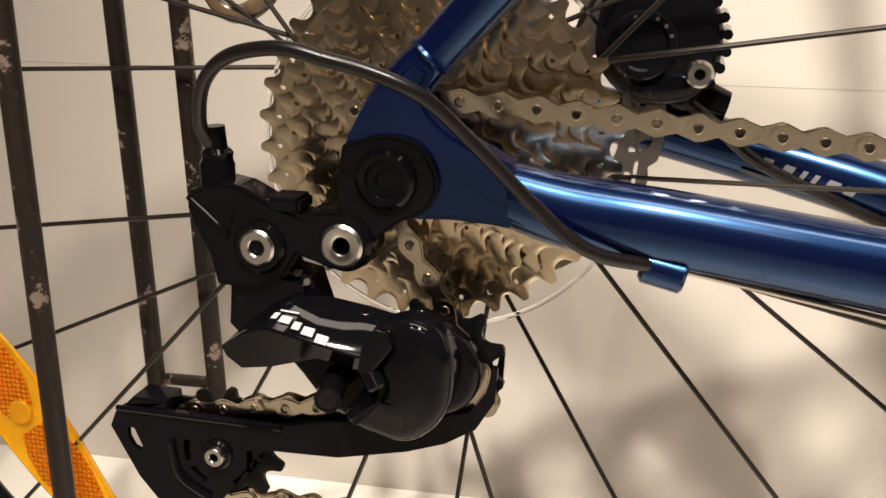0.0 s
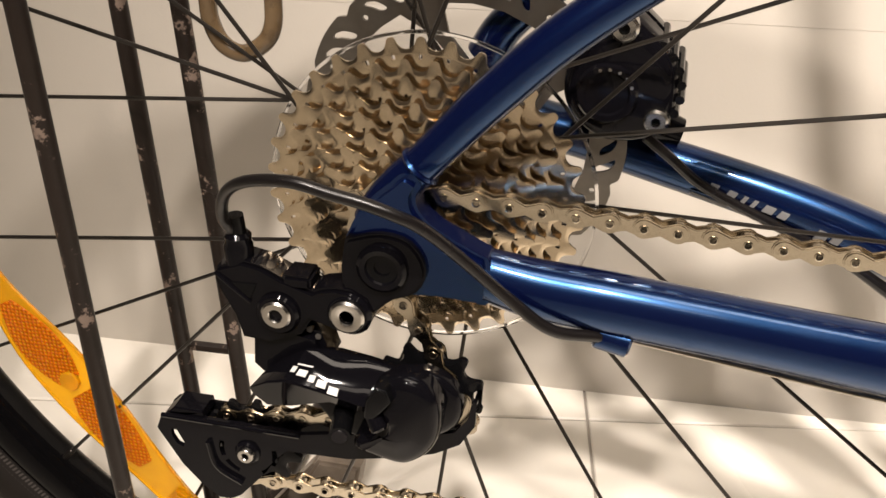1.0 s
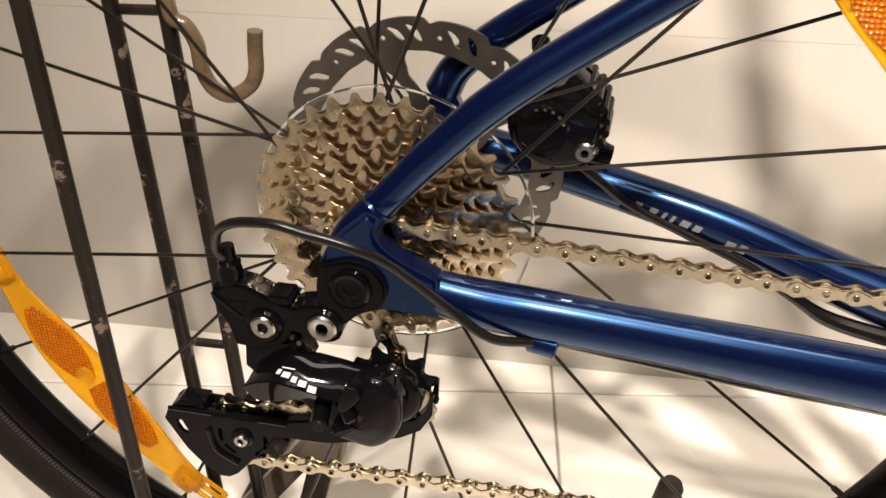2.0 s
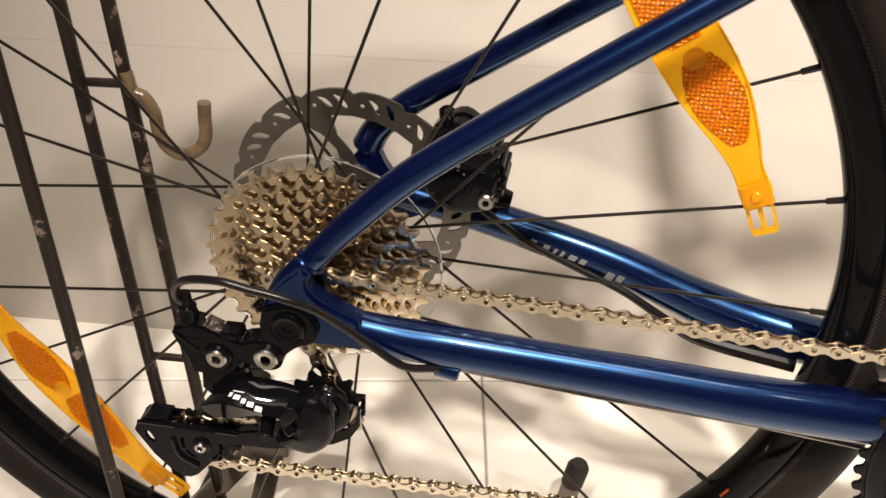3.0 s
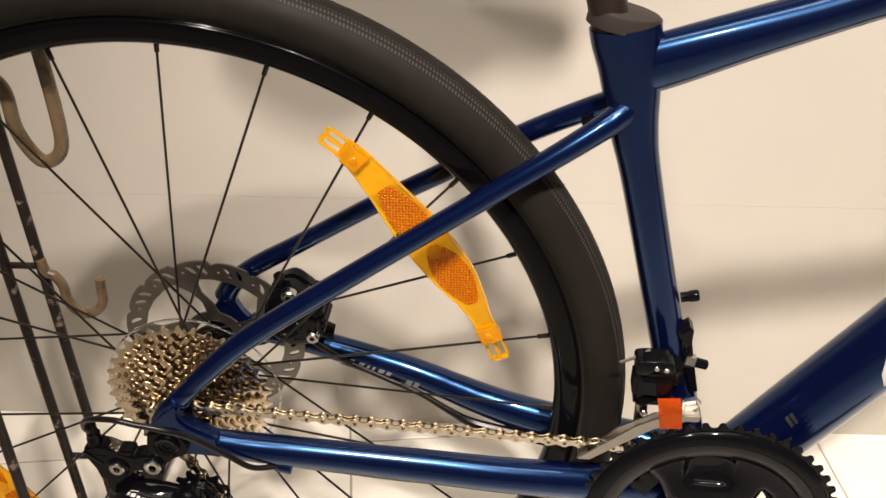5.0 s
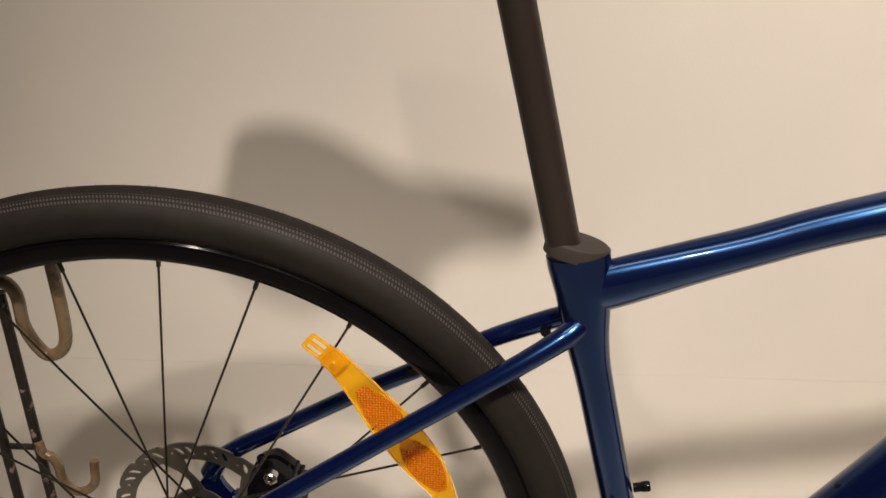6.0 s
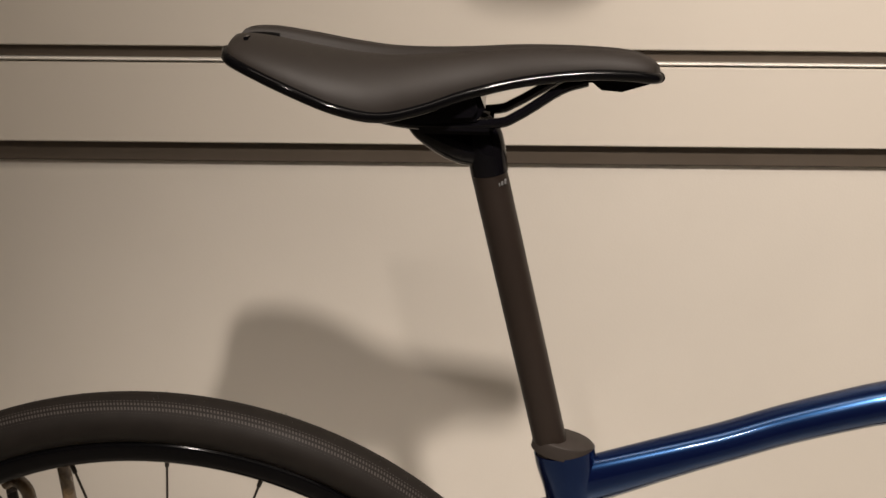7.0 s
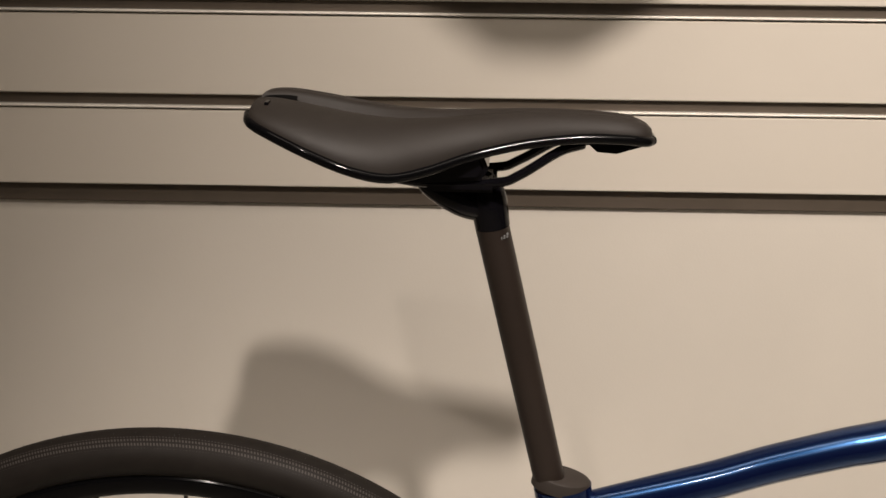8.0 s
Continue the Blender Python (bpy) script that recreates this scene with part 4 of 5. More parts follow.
def chain_links(parent):
    outer = None
    for y in (-0.0031, 0.0022):
        outer = plate(eight(0.00635, 0.0043, 0.0021), y, y + 0.0012, 0.00058, bm=outer)
    inner = None
    for y in (-0.0021, 0.0012):
        inner = plate(eight(0.00635, 0.0042, 0.0024), y, y + 0.0009, 0.00035, bm=inner)
    for x in (-0.00635, 0.00635):
        outer = revolve([(0, -0.0031), (0.0012, -0.0031), (0.0014, -0.0036), (0.0018, -0.0035), (0.0019, -0.0032), (0.0019, 0.0036), (0, 0.0036)], x, 0, 10, bm=outer)
        inner = revolve([(0.0037, -0.0012), (0.0037, 0.0012)], x, 0, 14, bm=inner)
    # pin centres coloured dark for the shade in their hollow ends
    for f in outer.faces:
        c = f.calc_center_median()
        if c.y < -0.0030 and (abs(c.x) - 0.00635) ** 2 + c.z ** 2 < 0.0013 ** 2:
            f.material_index = 1
    kinds = [mesh_of("outer_link", outer, M_CHAIN), mesh_of("inner_link", inner, M_CHAIN)]
    kinds[0].materials.append(M_DARK)
    pts = chain_path()
    lengths = np.cumsum([0] + [(b - a).length for a, b in zip(pts, pts[1:])])
    total = lengths[-1]
    count = 2 * round(total / 0.0127 / 2)
    arr = np.array([tuple(p) for p in pts])
    at = lambda s: Vector([float(np.interp(s % total, lengths, arr[:, i])) for i in range(3)])
    for k in range(count):
        a, b = at(total * k / count), at(total * (k + 1) / count)
        ahead = (b - a).normalized()
        side = Vector((0, 1, 0))
        side = (side - ahead * side.dot(ahead)).normalized()
        up = ahead.cross(side)
        m = Matrix((ahead, side, up)).transposed().to_4x4()
        m.translation = (a + b) / 2
        piece("outer_link" if k % 2 else "inner_link", kinds[k % 2], m, parent)
    return count


chain = new("chain")
chain.parent = bicycle
tagged(chain, label="nickel bicycle chain")
chain_links(chain)

# rear derailleur and hanger
hanger = part("hanger", plate([(-0.010, 0.362), (0.004, 0.366), (0.016, 0.363), (0.022, 0.352), (0.018, 0.342), (0.008, 0.337), (0.000, 0.330), (-0.010, 0.327), (-0.014, 0.334), (-0.012, 0.340), (-0.012, 0.350)], -0.0803, -0.0680, 0.0012, smooth=3), M_GLOSS, bicycle, "glossy black derailleur hanger plate")
part("axle_ring", revolve([(0.0058, -0.0800), (0.0066, -0.0828), (0.0086, -0.0832), (0.0100, -0.0822), (0.0106, -0.0795)], 0.005, 0.352, 36), M_GLOSS, hanger)
part("axle_end", revolve([(0, -0.0790), (0.0030, -0.0790), (0.0034, -0.0812), (0.0062, -0.0815), (0.0064, -0.078)], 0.005, 0.352, 30), M_SATIN, hanger)
BRACKET = [(-0.0668, 0.3405), (-0.0682, 0.3345), (-0.0660, 0.3285), (-0.0610, 0.3185), (-0.0585, 0.3080), (-0.0460, 0.3070), (-0.0330, 0.3130), (-0.0285, 0.3205), (-0.0230, 0.3190), (-0.0180, 0.3170), (-0.0120, 0.3163), (-0.0050, 0.3190), (-0.0024, 0.3255), (-0.0045, 0.3330), (-0.0110, 0.3368), (-0.0180, 0.3372), (-0.0240, 0.3360), (-0.0270, 0.3345), (-0.0390, 0.3385), (-0.0480, 0.3430), (-0.0560, 0.3445)]
derailleur = part("rear_derailleur", plate(BRACKET, -0.0640, -0.0790, 0.0016), M_GLOSS, bicycle, "glossy black rear derailleur with a long cage", smooth=40)
part("bracket_rib", tube([(-0.0672, -0.0792, 0.3385, 0.0009), (-0.0615, -0.0796, 0.3340, 0.0011), (-0.0530, -0.0796, 0.3265, 0.0008)], 0.001, 10), M_GLOSS, derailleur)
part("bracket_rib", block(-0.0395, -0.0275, -0.0785, -0.0650, 0.3345, 0.3400, 0.0012), M_GLOSS, derailleur)


def socket_bolt(x, z, y, r, parent):
    """A round bolt head with a hexagon socket."""
    b = part("bolt", revolve([(r * 0.42, y + 0.003), (r * 0.42, y + 0.0004), (r * 0.50, y), (r * 0.86, y), (r, y + 0.0008), (r, y + 0.004), (r * 0.42, y + 0.004)], x, z, 36, closed=True), M_BOLT, parent, "silver socket bolt")
    hexa = [(r * 0.44 * math.cos(math.pi / 3 * k), r * 0.44 * math.sin(math.pi / 3 * k)) for k in range(6)]
    part("socket", plate(hexa, y + 0.002, y + 0.0035, cx=x, cz=z), M_SATIN, b, smooth=0)
    return b


part("recess", plate([(-0.0620, 0.3350), (-0.0530, 0.3275), (-0.0495, 0.3355)], -0.0795, -0.0770, 0.0003), M_SATIN, derailleur)
part("knuckle", disc(-0.0415, 0.3230, -0.0815, -0.062, 0.0092, 0.0012), M_GLOSS, derailleur)
part("knuckle", disc(-0.0122, 0.3260, -0.0795, -0.062, 0.0096, 0.0015), M_GLOSS, derailleur)
socket_bolt(-0.0415, 0.3235, -0.0830, 0.0063, derailleur)
socket_bolt(-0.0122, 0.3260, -0.0815, 0.0073, derailleur)
part("body", plate([(-0.055, 0.322), (-0.056, 0.304), (-0.057, 0.292), (-0.050, 0.285), (-0.036, 0.290), (-0.022, 0.300), (-0.026, 0.312), (-0.036, 0.314), (-0.046, 0.318)], -0.0760, -0.0580, 0.003), M_GLOSS, derailleur)
ARM_TOP = [(-0.050, -0.079, 0.2925), (-0.040, -0.077, 0.3010), (-0.031, -0.077, 0.3060), (-0.018, -0.077, 0.3070), (-0.005, -0.077, 0.3050), (0.007, -0.078, 0.3030)]
ARM_RIDGE = [(-0.0545, -0.086, 0.2885), (-0.045, -0.0895, 0.2955), (-0.036, -0.0915, 0.2990), (-0.020, -0.0915, 0.2955), (-0.004, -0.0915, 0.2920), (0.005, -0.090, 0.2915)]
ARM_LOW = [(-0.053, -0.085, 0.2845), (-0.047, -0.0865, 0.2815), (-0.036, -0.0875, 0.2835), (-0.019, -0.0875, 0.2885), (-0.006, -0.0875, 0.2860), (0.003, -0.0865, 0.2865)]


def arm_shell():
    """The folded outer arm: an upper facet that looks up, a lower one that looks down, and a plain back."""
    bm = bmesh.new()
    lines = [ARM_TOP, ARM_RIDGE, ARM_LOW]
    rings = []
    for t, r, b in zip(*lines):
        t, r, b = Vector(t), Vector(r), Vector(b)
        ring = [t, t.lerp(r, 0.08) + Vector((0, -0.0004, 0.0004)), t.lerp(r, 0.95), r.lerp(b, 0.05), r.lerp(b, 0.9), b, b + Vector((0, 0.006, 0.002)), t + Vector((0, 0.005, -0.002))]
        rings.append([bm.verts.new(q) for q in ring])
    for r, s in zip(rings, rings[1:]):
        for k in range(len(r)):
            bm.faces.new((r[k], r[(k + 1) % len(r)], s[(k + 1) % len(r)], s[k]))
    bm.faces.new(rings[0])
    bm.faces.new(rings[-1][::-1])
    bmesh.ops.recalc_face_normals(bm, faces=bm.faces)
    return bm


def arm_print(u0, u1, v0, v1):
    """A small bar on the upper facet, between fractions along and across it."""
    tops, ridges = ARM_TOP, ARM_RIDGE

    def at(u, v, lift):
        k = u * (len(tops) - 1)
        i = min(int(k), len(tops) - 2)
        t = Vector(tops[i]).lerp(Vector(tops[i + 1]), k - i)
        r = Vector(ridges[i]).lerp(Vector(ridges[i + 1]), k - i)
        return t.lerp(r, v) + Vector((0, -lift, lift))

    bm = bmesh.new()
    low = [bm.verts.new(at(u, v, 0.0002)) for u, v in ((u0, v0), (u1, v0), (u1, v1), (u0, v1))]
    up = [bm.verts.new(at(u, v, 0.0006)) for u, v in ((u0, v0), (u1, v0), (u1, v1), (u0, v1))]
    bm.faces.new(low)
    bm.faces.new(up)
    for k in range(4):
        bm.faces.new((low[k], low[(k + 1) % 4], up[(k + 1) % 4], up[k]))
    bmesh.ops.recalc_face_normals(bm, faces=bm.faces)
    return bm


outer_arm = part("outer_arm", arm_shell(), M_GLOSS, derailleur, "glossy black outer arm with white lettering bars", smooth=25)
for u0, u1 in ((0.39, 0.420), (0.436, 0.486), (0.504, 0.538), (0.554, 0.604), (0.620, 0.672)):
    part("lettering_bar", arm_print(u0, u1, 0.56 + 1.1 * (u0 - 0.40), 0.73 + 1.1 * (u0 - 0.40)), M_WHITE, outer_arm, smooth=0)
part("lettering_bar", arm_print(0.41, 0.50, 0.46, 0.50), M_WHITE, outer_arm, smooth=0)
part("lower_body", pillow([(-0.038, 0.287), (-0.029, 0.277), (-0.020, 0.267), (-0.004, 0.260), (0.008, 0.262), (0.008, 0.284), (-0.010, 0.288), (-0.026, 0.291)], -0.066, -0.0770, 0.002), M_SATIN, derailleur)
part("inner_arm", plate([(-0.044, 0.294), (-0.030, 0.296), (0.004, 0.289), (0.004, 0.282), (-0.022, 0.286)], -0.072, -0.066, 0.002), M_SATIN, derailleur)
part("spring", tube([(-0.028 + 0.028 * k / 60, -0.0735 + 0.003 * math.cos(k * 0.9), 0.295 - 0.008 * k / 60 + 0.004 * math.sin(k * 0.9)) for k in range(61)], 0.0008, 6), M_WIRE, derailleur)
knuckle = part("pivot_knuckle", pillow([(-0.003, 0.292), (0.001, 0.3005), (0.009, 0.3045), (0.015, 0.3050), (0.0215, 0.3015), (0.0260, 0.294), (0.0270, 0.285), (0.0255, 0.275), (0.0210, 0.267), (0.014, 0.2615), (0.008, 0.2605), (-0.001, 0.2625), (-0.0095, 0.2655), (-0.0095, 0.2705), (-0.002, 0.277), (0.000, 0.284)], -0.0770, -0.0890, 0.0060, 0.0030), M_GLOSS, derailleur, "glossy black pivot housing", smooth=60)
part("link", pillow([(0.0068, 0.3025), (0.0088, 0.2970), (0.0008, 0.2862), (-0.0032, 0.2878), (-0.0018, 0.2960), (0.0028, 0.3035)], -0.0850, -0.0935, 0.0012, smooth=0), M_SATIN, derailleur)
part("link_bolt", tube([(0.0000, -0.0900, 0.2870), (0.0035, -0.0925, 0.2825, 0.0036), (0.0038, -0.0927, 0.2820, 0.0026)], 0.0036, 18), M_GLOSS, derailleur)
plug = part("limit_plug", tube([(-0.0160, -0.078, 0.2775), (-0.0130, -0.0945, 0.2772)], 0.0046, 20), M_SATIN, derailleur)
part("plug_face", tube([(-0.0131, -0.0943, 0.2772, 0.0036), (-0.0130, -0.0950, 0.2772, 0.0032)], 0.004, 18), M_GREY, plug, "grey plug face")
for x, z in ((-0.030, 0.3075), (-0.0265, 0.3045), (-0.0335, 0.3040)):
    part("adjust_screw", tube([(x, -0.060, z), (x - 0.001, -0.0735, z + 0.0055)], 0.0013, 10), M_BOLT, derailleur, "small bright adjusting screw")
cage = [(-0.1125, 0.2420), (-0.1100, 0.2480), (-0.1070, 0.2510), (-0.0990, 0.2510), (-0.0810, 0.2508), (-0.0420, 0.2505), (-0.0260, 0.2540), (0.0120, 0.2600), (0.0285, 0.2650), (0.0345, 0.2735), (0.0365, 0.2830), (0.0382, 0.2825), (0.0375, 0.2700), (0.0310, 0.2590), (0.0200, 0.2520), (0.0060, 0.2470), (-0.0200, 0.2410), (-0.0490, 0.2400), (-0.0550, 0.2335), (-0.0600, 0.2255), (-0.0660, 0.2180), (-0.0740, 0.2085), (-0.0795, 0.2050), (-0.0850, 0.2050), (-0.0930, 0.2110), (-0.1020, 0.2220)]
WINDOW = [(-0.1055, 0.2425), (-0.1025, 0.2420), (-0.0995, 0.2350), (-0.1005, 0.2325), (-0.1035, 0.2340), (-0.1055, 0.2380)]
slots = [WINDOW] + [ring_slot(*TENSION, 0.0118, 0.0142, a, b) for a, b in ((-62, -28), (-18, 12), (162, 200), (212, 246))]
outer_cage = part("outer_cage", pierced(cage, slots, -0.0670, -0.0645), M_GLOSS, derailleur, "pierced black cage plate", smooth=25)
part("inner_cage", pierced(cage, slots, -0.0535, -0.0520), M_SATIN, derailleur, smooth=25)
part("cage_guard", pillow([(GUIDE[0] + 0.0168 * math.cos(k * math.pi / 12), GUIDE[1] + 0.0168 * math.sin(k * math.pi / 12)) for k in range(24)], -0.0640, -0.0715, 0.004, 0.001, smooth=0), M_GLOSS, outer_cage)
part("cage_fold", pillow([(-0.1095, 0.2480), (-0.1030, 0.2545), (-0.0890, 0.2545), (-0.0885, 0.2505), (-0.1070, 0.2500)], -0.0535, -0.0660, 0.001, smooth=0), M_GLOSS, outer_cage)
part("cage_lip", tube([(-0.1090, -0.0672, 0.2500), (-0.0420, -0.0672, 0.2498)], 0.0012, 8), M_GLOSS, outer_cage)
for (cx, cz), n in ((GUIDE, 11), (TENSION, 11)):
    pulley = part("pulley", gear(n, -0.0605, -0.0575, cx, cz, 0.004, (0.0040, 0.0015), rows=(0.0085, 0.0150), keep=lambda j, a: j != 1 or abs((a * 5 / (2 * math.pi)) % 1.0 - 0.5) < 0.22), M_SATIN, derailleur, "toothed black pulley", smooth=25)
    part("pulley_cap", disc(cx, cz, -0.0690, -0.0500, 0.0060, 0.001), M_GLOSS, pulley)
socket_bolt(*TENSION, -0.0710, 0.0040, derailleur)
part("cage_rib", tube([(-0.0870, -0.0680, 0.2390), (-0.0840, -0.0680, 0.2250), (-0.0720, -0.0680, 0.2170)], 0.0013, 8, smooth=5), M_GLOSS, outer_cage)
part("barrel_adjuster", tube([(-0.0590, -0.0725, 0.336, 0.0058), (-0.0590, -0.0725, 0.349, 0.0060), (-0.0588, -0.0725, 0.351, 0.0052), (-0.0588, -0.0725, 0.353, 0.0055), (-0.0588, -0.0725, 0.3545, 0.0042)], 0.006, 20), M_GLOSS, derailleur, "ribbed black barrel adjuster")
part("ferrule", tube([(-0.0588, -0.0725, 0.352, 0.0038), (-0.0592, -0.0728, 0.362, 0.0035)], 0.004, 16), M_SATIN, derailleur)

hanger.location = (-0.005, -0.001, 0.0)
derailleur.location = (BACK, OUT, DROP)

# cables
housing = [(-0.0605, -0.0745, 0.356), (-0.0615, -0.0785, 0.3640), (-0.0555, -0.086, 0.3780), (-0.0430, -0.093, 0.3875), (-0.0250, -0.0965, 0.3908), (-0.0100, -0.0970, 0.3880), (0.0020, -0.0960, 0.3850), (0.0125, -0.0945, 0.3810), (0.0215, -0.0910, 0.3750), (0.0335, -0.0850, 0.3620), (0.0510, -0.0785, 0.3430), (0.0680, -0.0760, 0.3295), (0.0860, -0.0680, 0.3240)]
part("gear_cable", tube([(x + BACK, y + OUT, zz + DROP) for x, y, zz in housing], 0.0024, 12, smooth=8), M_CABLE, bicycle, "black looped gear cable housing")
part("cable_stop", tube([(0.0815, -0.0690, 0.3268, 0.0040), (0.0825, -0.0690, 0.3265, 0.0058), (0.0945, -0.0685, 0.3238, 0.0060), (0.0957, -0.0685, 0.3235, 0.0048)], 0.006, 22), M_BLUE, bicycle, "blue cable stop under the chainstay")
part("bare_cable", tube([(0.0955, -0.0690, 0.3255), (0.18, -0.0600, 0.3085), (0.27, -0.0500, 0.2930), (0.395, -0.0300, 0.2600)], 0.0011, 8), M_WIRE, bicycle, "thin bare gear cable")
part("cable_sleeve", tube([(0.178, -0.0593, 0.3133), (0.186, -0.0586, 0.3121)], 0.0022, 10), M_CLEAR, bicycle)

# crankset and front derailleur
crankset = part("crankset", revolve([(0, -0.0680), (0.012, -0.0678), (0.020, -0.0668), (0.029, -0.0635), (0.033, -0.0590), (0.033, -0.056), (0.022, -0.040), (0, -0.040)], *BB, 56), M_GLOSS, bicycle, "glossy black double crankset")
ARM_DIR = radians(6)


def round_crank(rows):
    """Points (radius, degrees) round the crank axle."""
    return [(BB[0] + r * math.cos(radians(a)), BB[1] + r * math.sin(radians(a))) for r, a in rows]


def soft_loop(rows, steps=4):
    pts = round_crank(rows)
    return catmull(pts + [pts[0]], steps)[:-1]


part("chainring", gear(50, -0.0545, -0.0515, *BB, 0.0745, rows=(0.080, 0.090), link=0.01305), M_SATIN, crankset, "large black toothed chainring", smooth=25)
part("chainring_face", revolve([(0.0880, -0.0546), (0.0882, -0.0584), (0.0888, -0.0592), (0.0925, -0.0590), (0.0965, -0.0576), (0.0985, -0.0560), (0.0990, -0.0546)], *BB, 120), M_GLOSS, crankset, "glossy black outer face of the chainring", smooth=50)
part("chainring_band", revolve([(0.0765, -0.0546), (0.0768, -0.0580), (0.0774, -0.0586), (0.0872, -0.0587), (0.0879, -0.0582), (0.0879, -0.0546)], *BB, 120), M_FACE, crankset, "satin dark grey inner band of the chainring", smooth=50)
part("chainring", gear(34, -0.0472, -0.0448, *BB, 0.052, link=0.0129), M_SATIN, crankset, "small inner chainring", smooth=25)

WINDOWS = (
    [(0.0745, 134), (0.0762, 150), (0.0762, 175), (0.0750, 204), (0.0690, 213), (0.0550, 214), (0.0360, 206), (0.0235, 182), (0.0275, 156), (0.0430, 141), (0.0600, 134)],
    [(0.0565, 48), (0.0570, 39), (0.0500, 34), (0.0445, 42)],
    [(0.0750, 232), (0.0760, 254), (0.0750, 276), (0.0550, 274), (0.0400, 254), (0.0550, 234)],
    [(0.0740, -38), (0.0745, -16), (0.0560, -18), (0.0480, -26), (0.0560, -36)],
)


def domed_spider():
    """The pierced spider, cut into small facets and swelled towards the axle, with rounded edges at its openings."""
    loops = [soft_loop(w) for w in WINDOWS]
    bm = pierced(round_crank([(0.0767, a) for a in range(0, 360, 4)]), loops, -0.0600, -0.0540)
    for k in range(-29, 30):
        for place, normal in (((BB[0] + 0.0026 * k, 0, 0), (1, 0, 0)), ((0, 0, BB[1] + 0.0026 * k), (0, 0, 1))):
            bmesh.ops.bisect_plane(bm, geom=bm.verts[:] + bm.edges[:] + bm.faces[:], plane_co=place, plane_no=normal)
    rims = np.array([q for w in WINDOWS for q in soft_loop(w, 24)])
    hollow = round_crank([(0.0625, 95)])[0]
    for v in bm.verts:
        if v.co.y > -0.0599:
            continue
        d = float(np.min(np.hypot(rims[:, 0] - v.co.x, rims[:, 1] - v.co.z)))
        out = math.hypot(v.co.x - BB[0], v.co.z - BB[1])
        swell = max(0.0, min(1.0, (0.0767 - out) / 0.050))
        edge = max(0.0, 1 - d / 0.0085)
        dip = max(0.0, 1 - (((v.co.x - hollow[0]) / 0.0210) ** 4 + ((v.co.z - hollow[1]) / 0.0155) ** 4))
        v.co.y -= 0.0075 * swell * swell * (3 - 2 * swell) - 0.0046 * edge ** 2 - 0.0075 * dip
    return bm


part("spider", domed_spider(), M_GLOSS, crankset, "glossy black four-arm spider", smooth=70)
cx, cz = BB
half = [(-0.021, 0.0), (-0.016, 0.0120), (-0.004, 0.0185), (0.030, 0.0195), (0.090, 0.0175), (0.165, 0.0155), (0.180, 0.0100), (0.186, 0.0)]
arm = [(cx + d * math.cos(ARM_DIR) - w * math.sin(ARM_DIR), cz + d * math.sin(ARM_DIR) + w * math.cos(ARM_DIR)) for d, w in half + [(d, -w) for d, w in half[-2:0:-1]]]
crank_arm = part("crank_arm", pillow(arm, -0.0560, -0.0690, 0.0060, 0.0010), M_GREY, crankset, "dark grey hollow crank arm with lettering bars", smooth=60)
for k in range(7):
    px, pz = 0.4545 + 0.0046 * k, 0.2862 + 0.0005 * k
    part("lettering_bar", plate([(px, pz - 0.0026), (px + 0.0034, pz - 0.0024), (px + 0.0040, pz + 0.0024), (px + 0.0006, pz + 0.0022)], -0.0703, -0.0685), M_WHITE, crank_arm, smooth=0)
for k in (166, 170, 174, 182, 186):
    part("mark", plate(round_crank([(0.0808, k), (0.0824, k), (0.0824, k + 3), (0.0808, k + 3)]), -0.0591, -0.0580), M_PRINT, crankset, smooth=0)

front_mech = part("front_derailleur", block(0.3625, 0.3910, -0.0425, -0.0280, 0.388, 0.4225, 0.002), M_GLOSS, bicycle, "black front derailleur with a bright cage")
part("cover", pillow([(0.3612, 0.4205), (0.3608, 0.4290), (0.3630, 0.4325), (0.3740, 0.4335), (0.3860, 0.4325), (0.3898, 0.4290), (0.3900, 0.4215), (0.3840, 0.4195), (0.3780, 0.4230), (0.3700, 0.4195)], -0.0275, -0.0445, 0.0016, 0.0006), M_SATIN, front_mech)
part("front_link", plate([(0.3655, 0.4165), (0.3890, 0.4150), (0.3885, 0.4050), (0.3810, 0.4005), (0.3690, 0.4020)], -0.0462, -0.0415, 0.0012), M_GLOSS, front_mech)
part("side_lip", block(0.3600, 0.3630, -0.0450, -0.0300, 0.4020, 0.4190, 0.0008), M_SATIN, front_mech)
part("support", block(0.3780, 0.4000, -0.0300, -0.0080, 0.3980, 0.4150, 0.002), M_SATIN, front_mech)
part("cage_plate", plate([(0.322, 0.344), (0.332, 0.343), (0.356, 0.362), (0.378, 0.379), (0.400, 0.388), (0.400, 0.396), (0.386, 0.394), (0.364, 0.381), (0.345, 0.364)], -0.0585, -0.0570, 0.0004), M_CAGE, front_mech, "bright steel cage plate", smooth=20)
part("cage_plate", plate([(0.335, 0.345), (0.360, 0.360), (0.405, 0.376), (0.405, 0.388), (0.380, 0.384), (0.352, 0.366)], -0.0450, -0.0436, 0.0004), M_CAGE, front_mech, smooth=20)
part("cage_bridge", block(0.398, 0.412, -0.056, -0.040, 0.386, 0.393, 0.001), M_CAGE, front_mech)
part("cage_bridge", block(0.323, 0.331, -0.058, -0.044, 0.3425, 0.3445, 0.0005), M_CAGE, front_mech)
part("red_guard", plate([(0.3825, 0.3815), (0.3990, 0.3830), (0.3960, 0.4055), (0.3790, 0.4040)], -0.0610, -0.0500, 0.001), M_RED, front_mech, "translucent red transport guard")
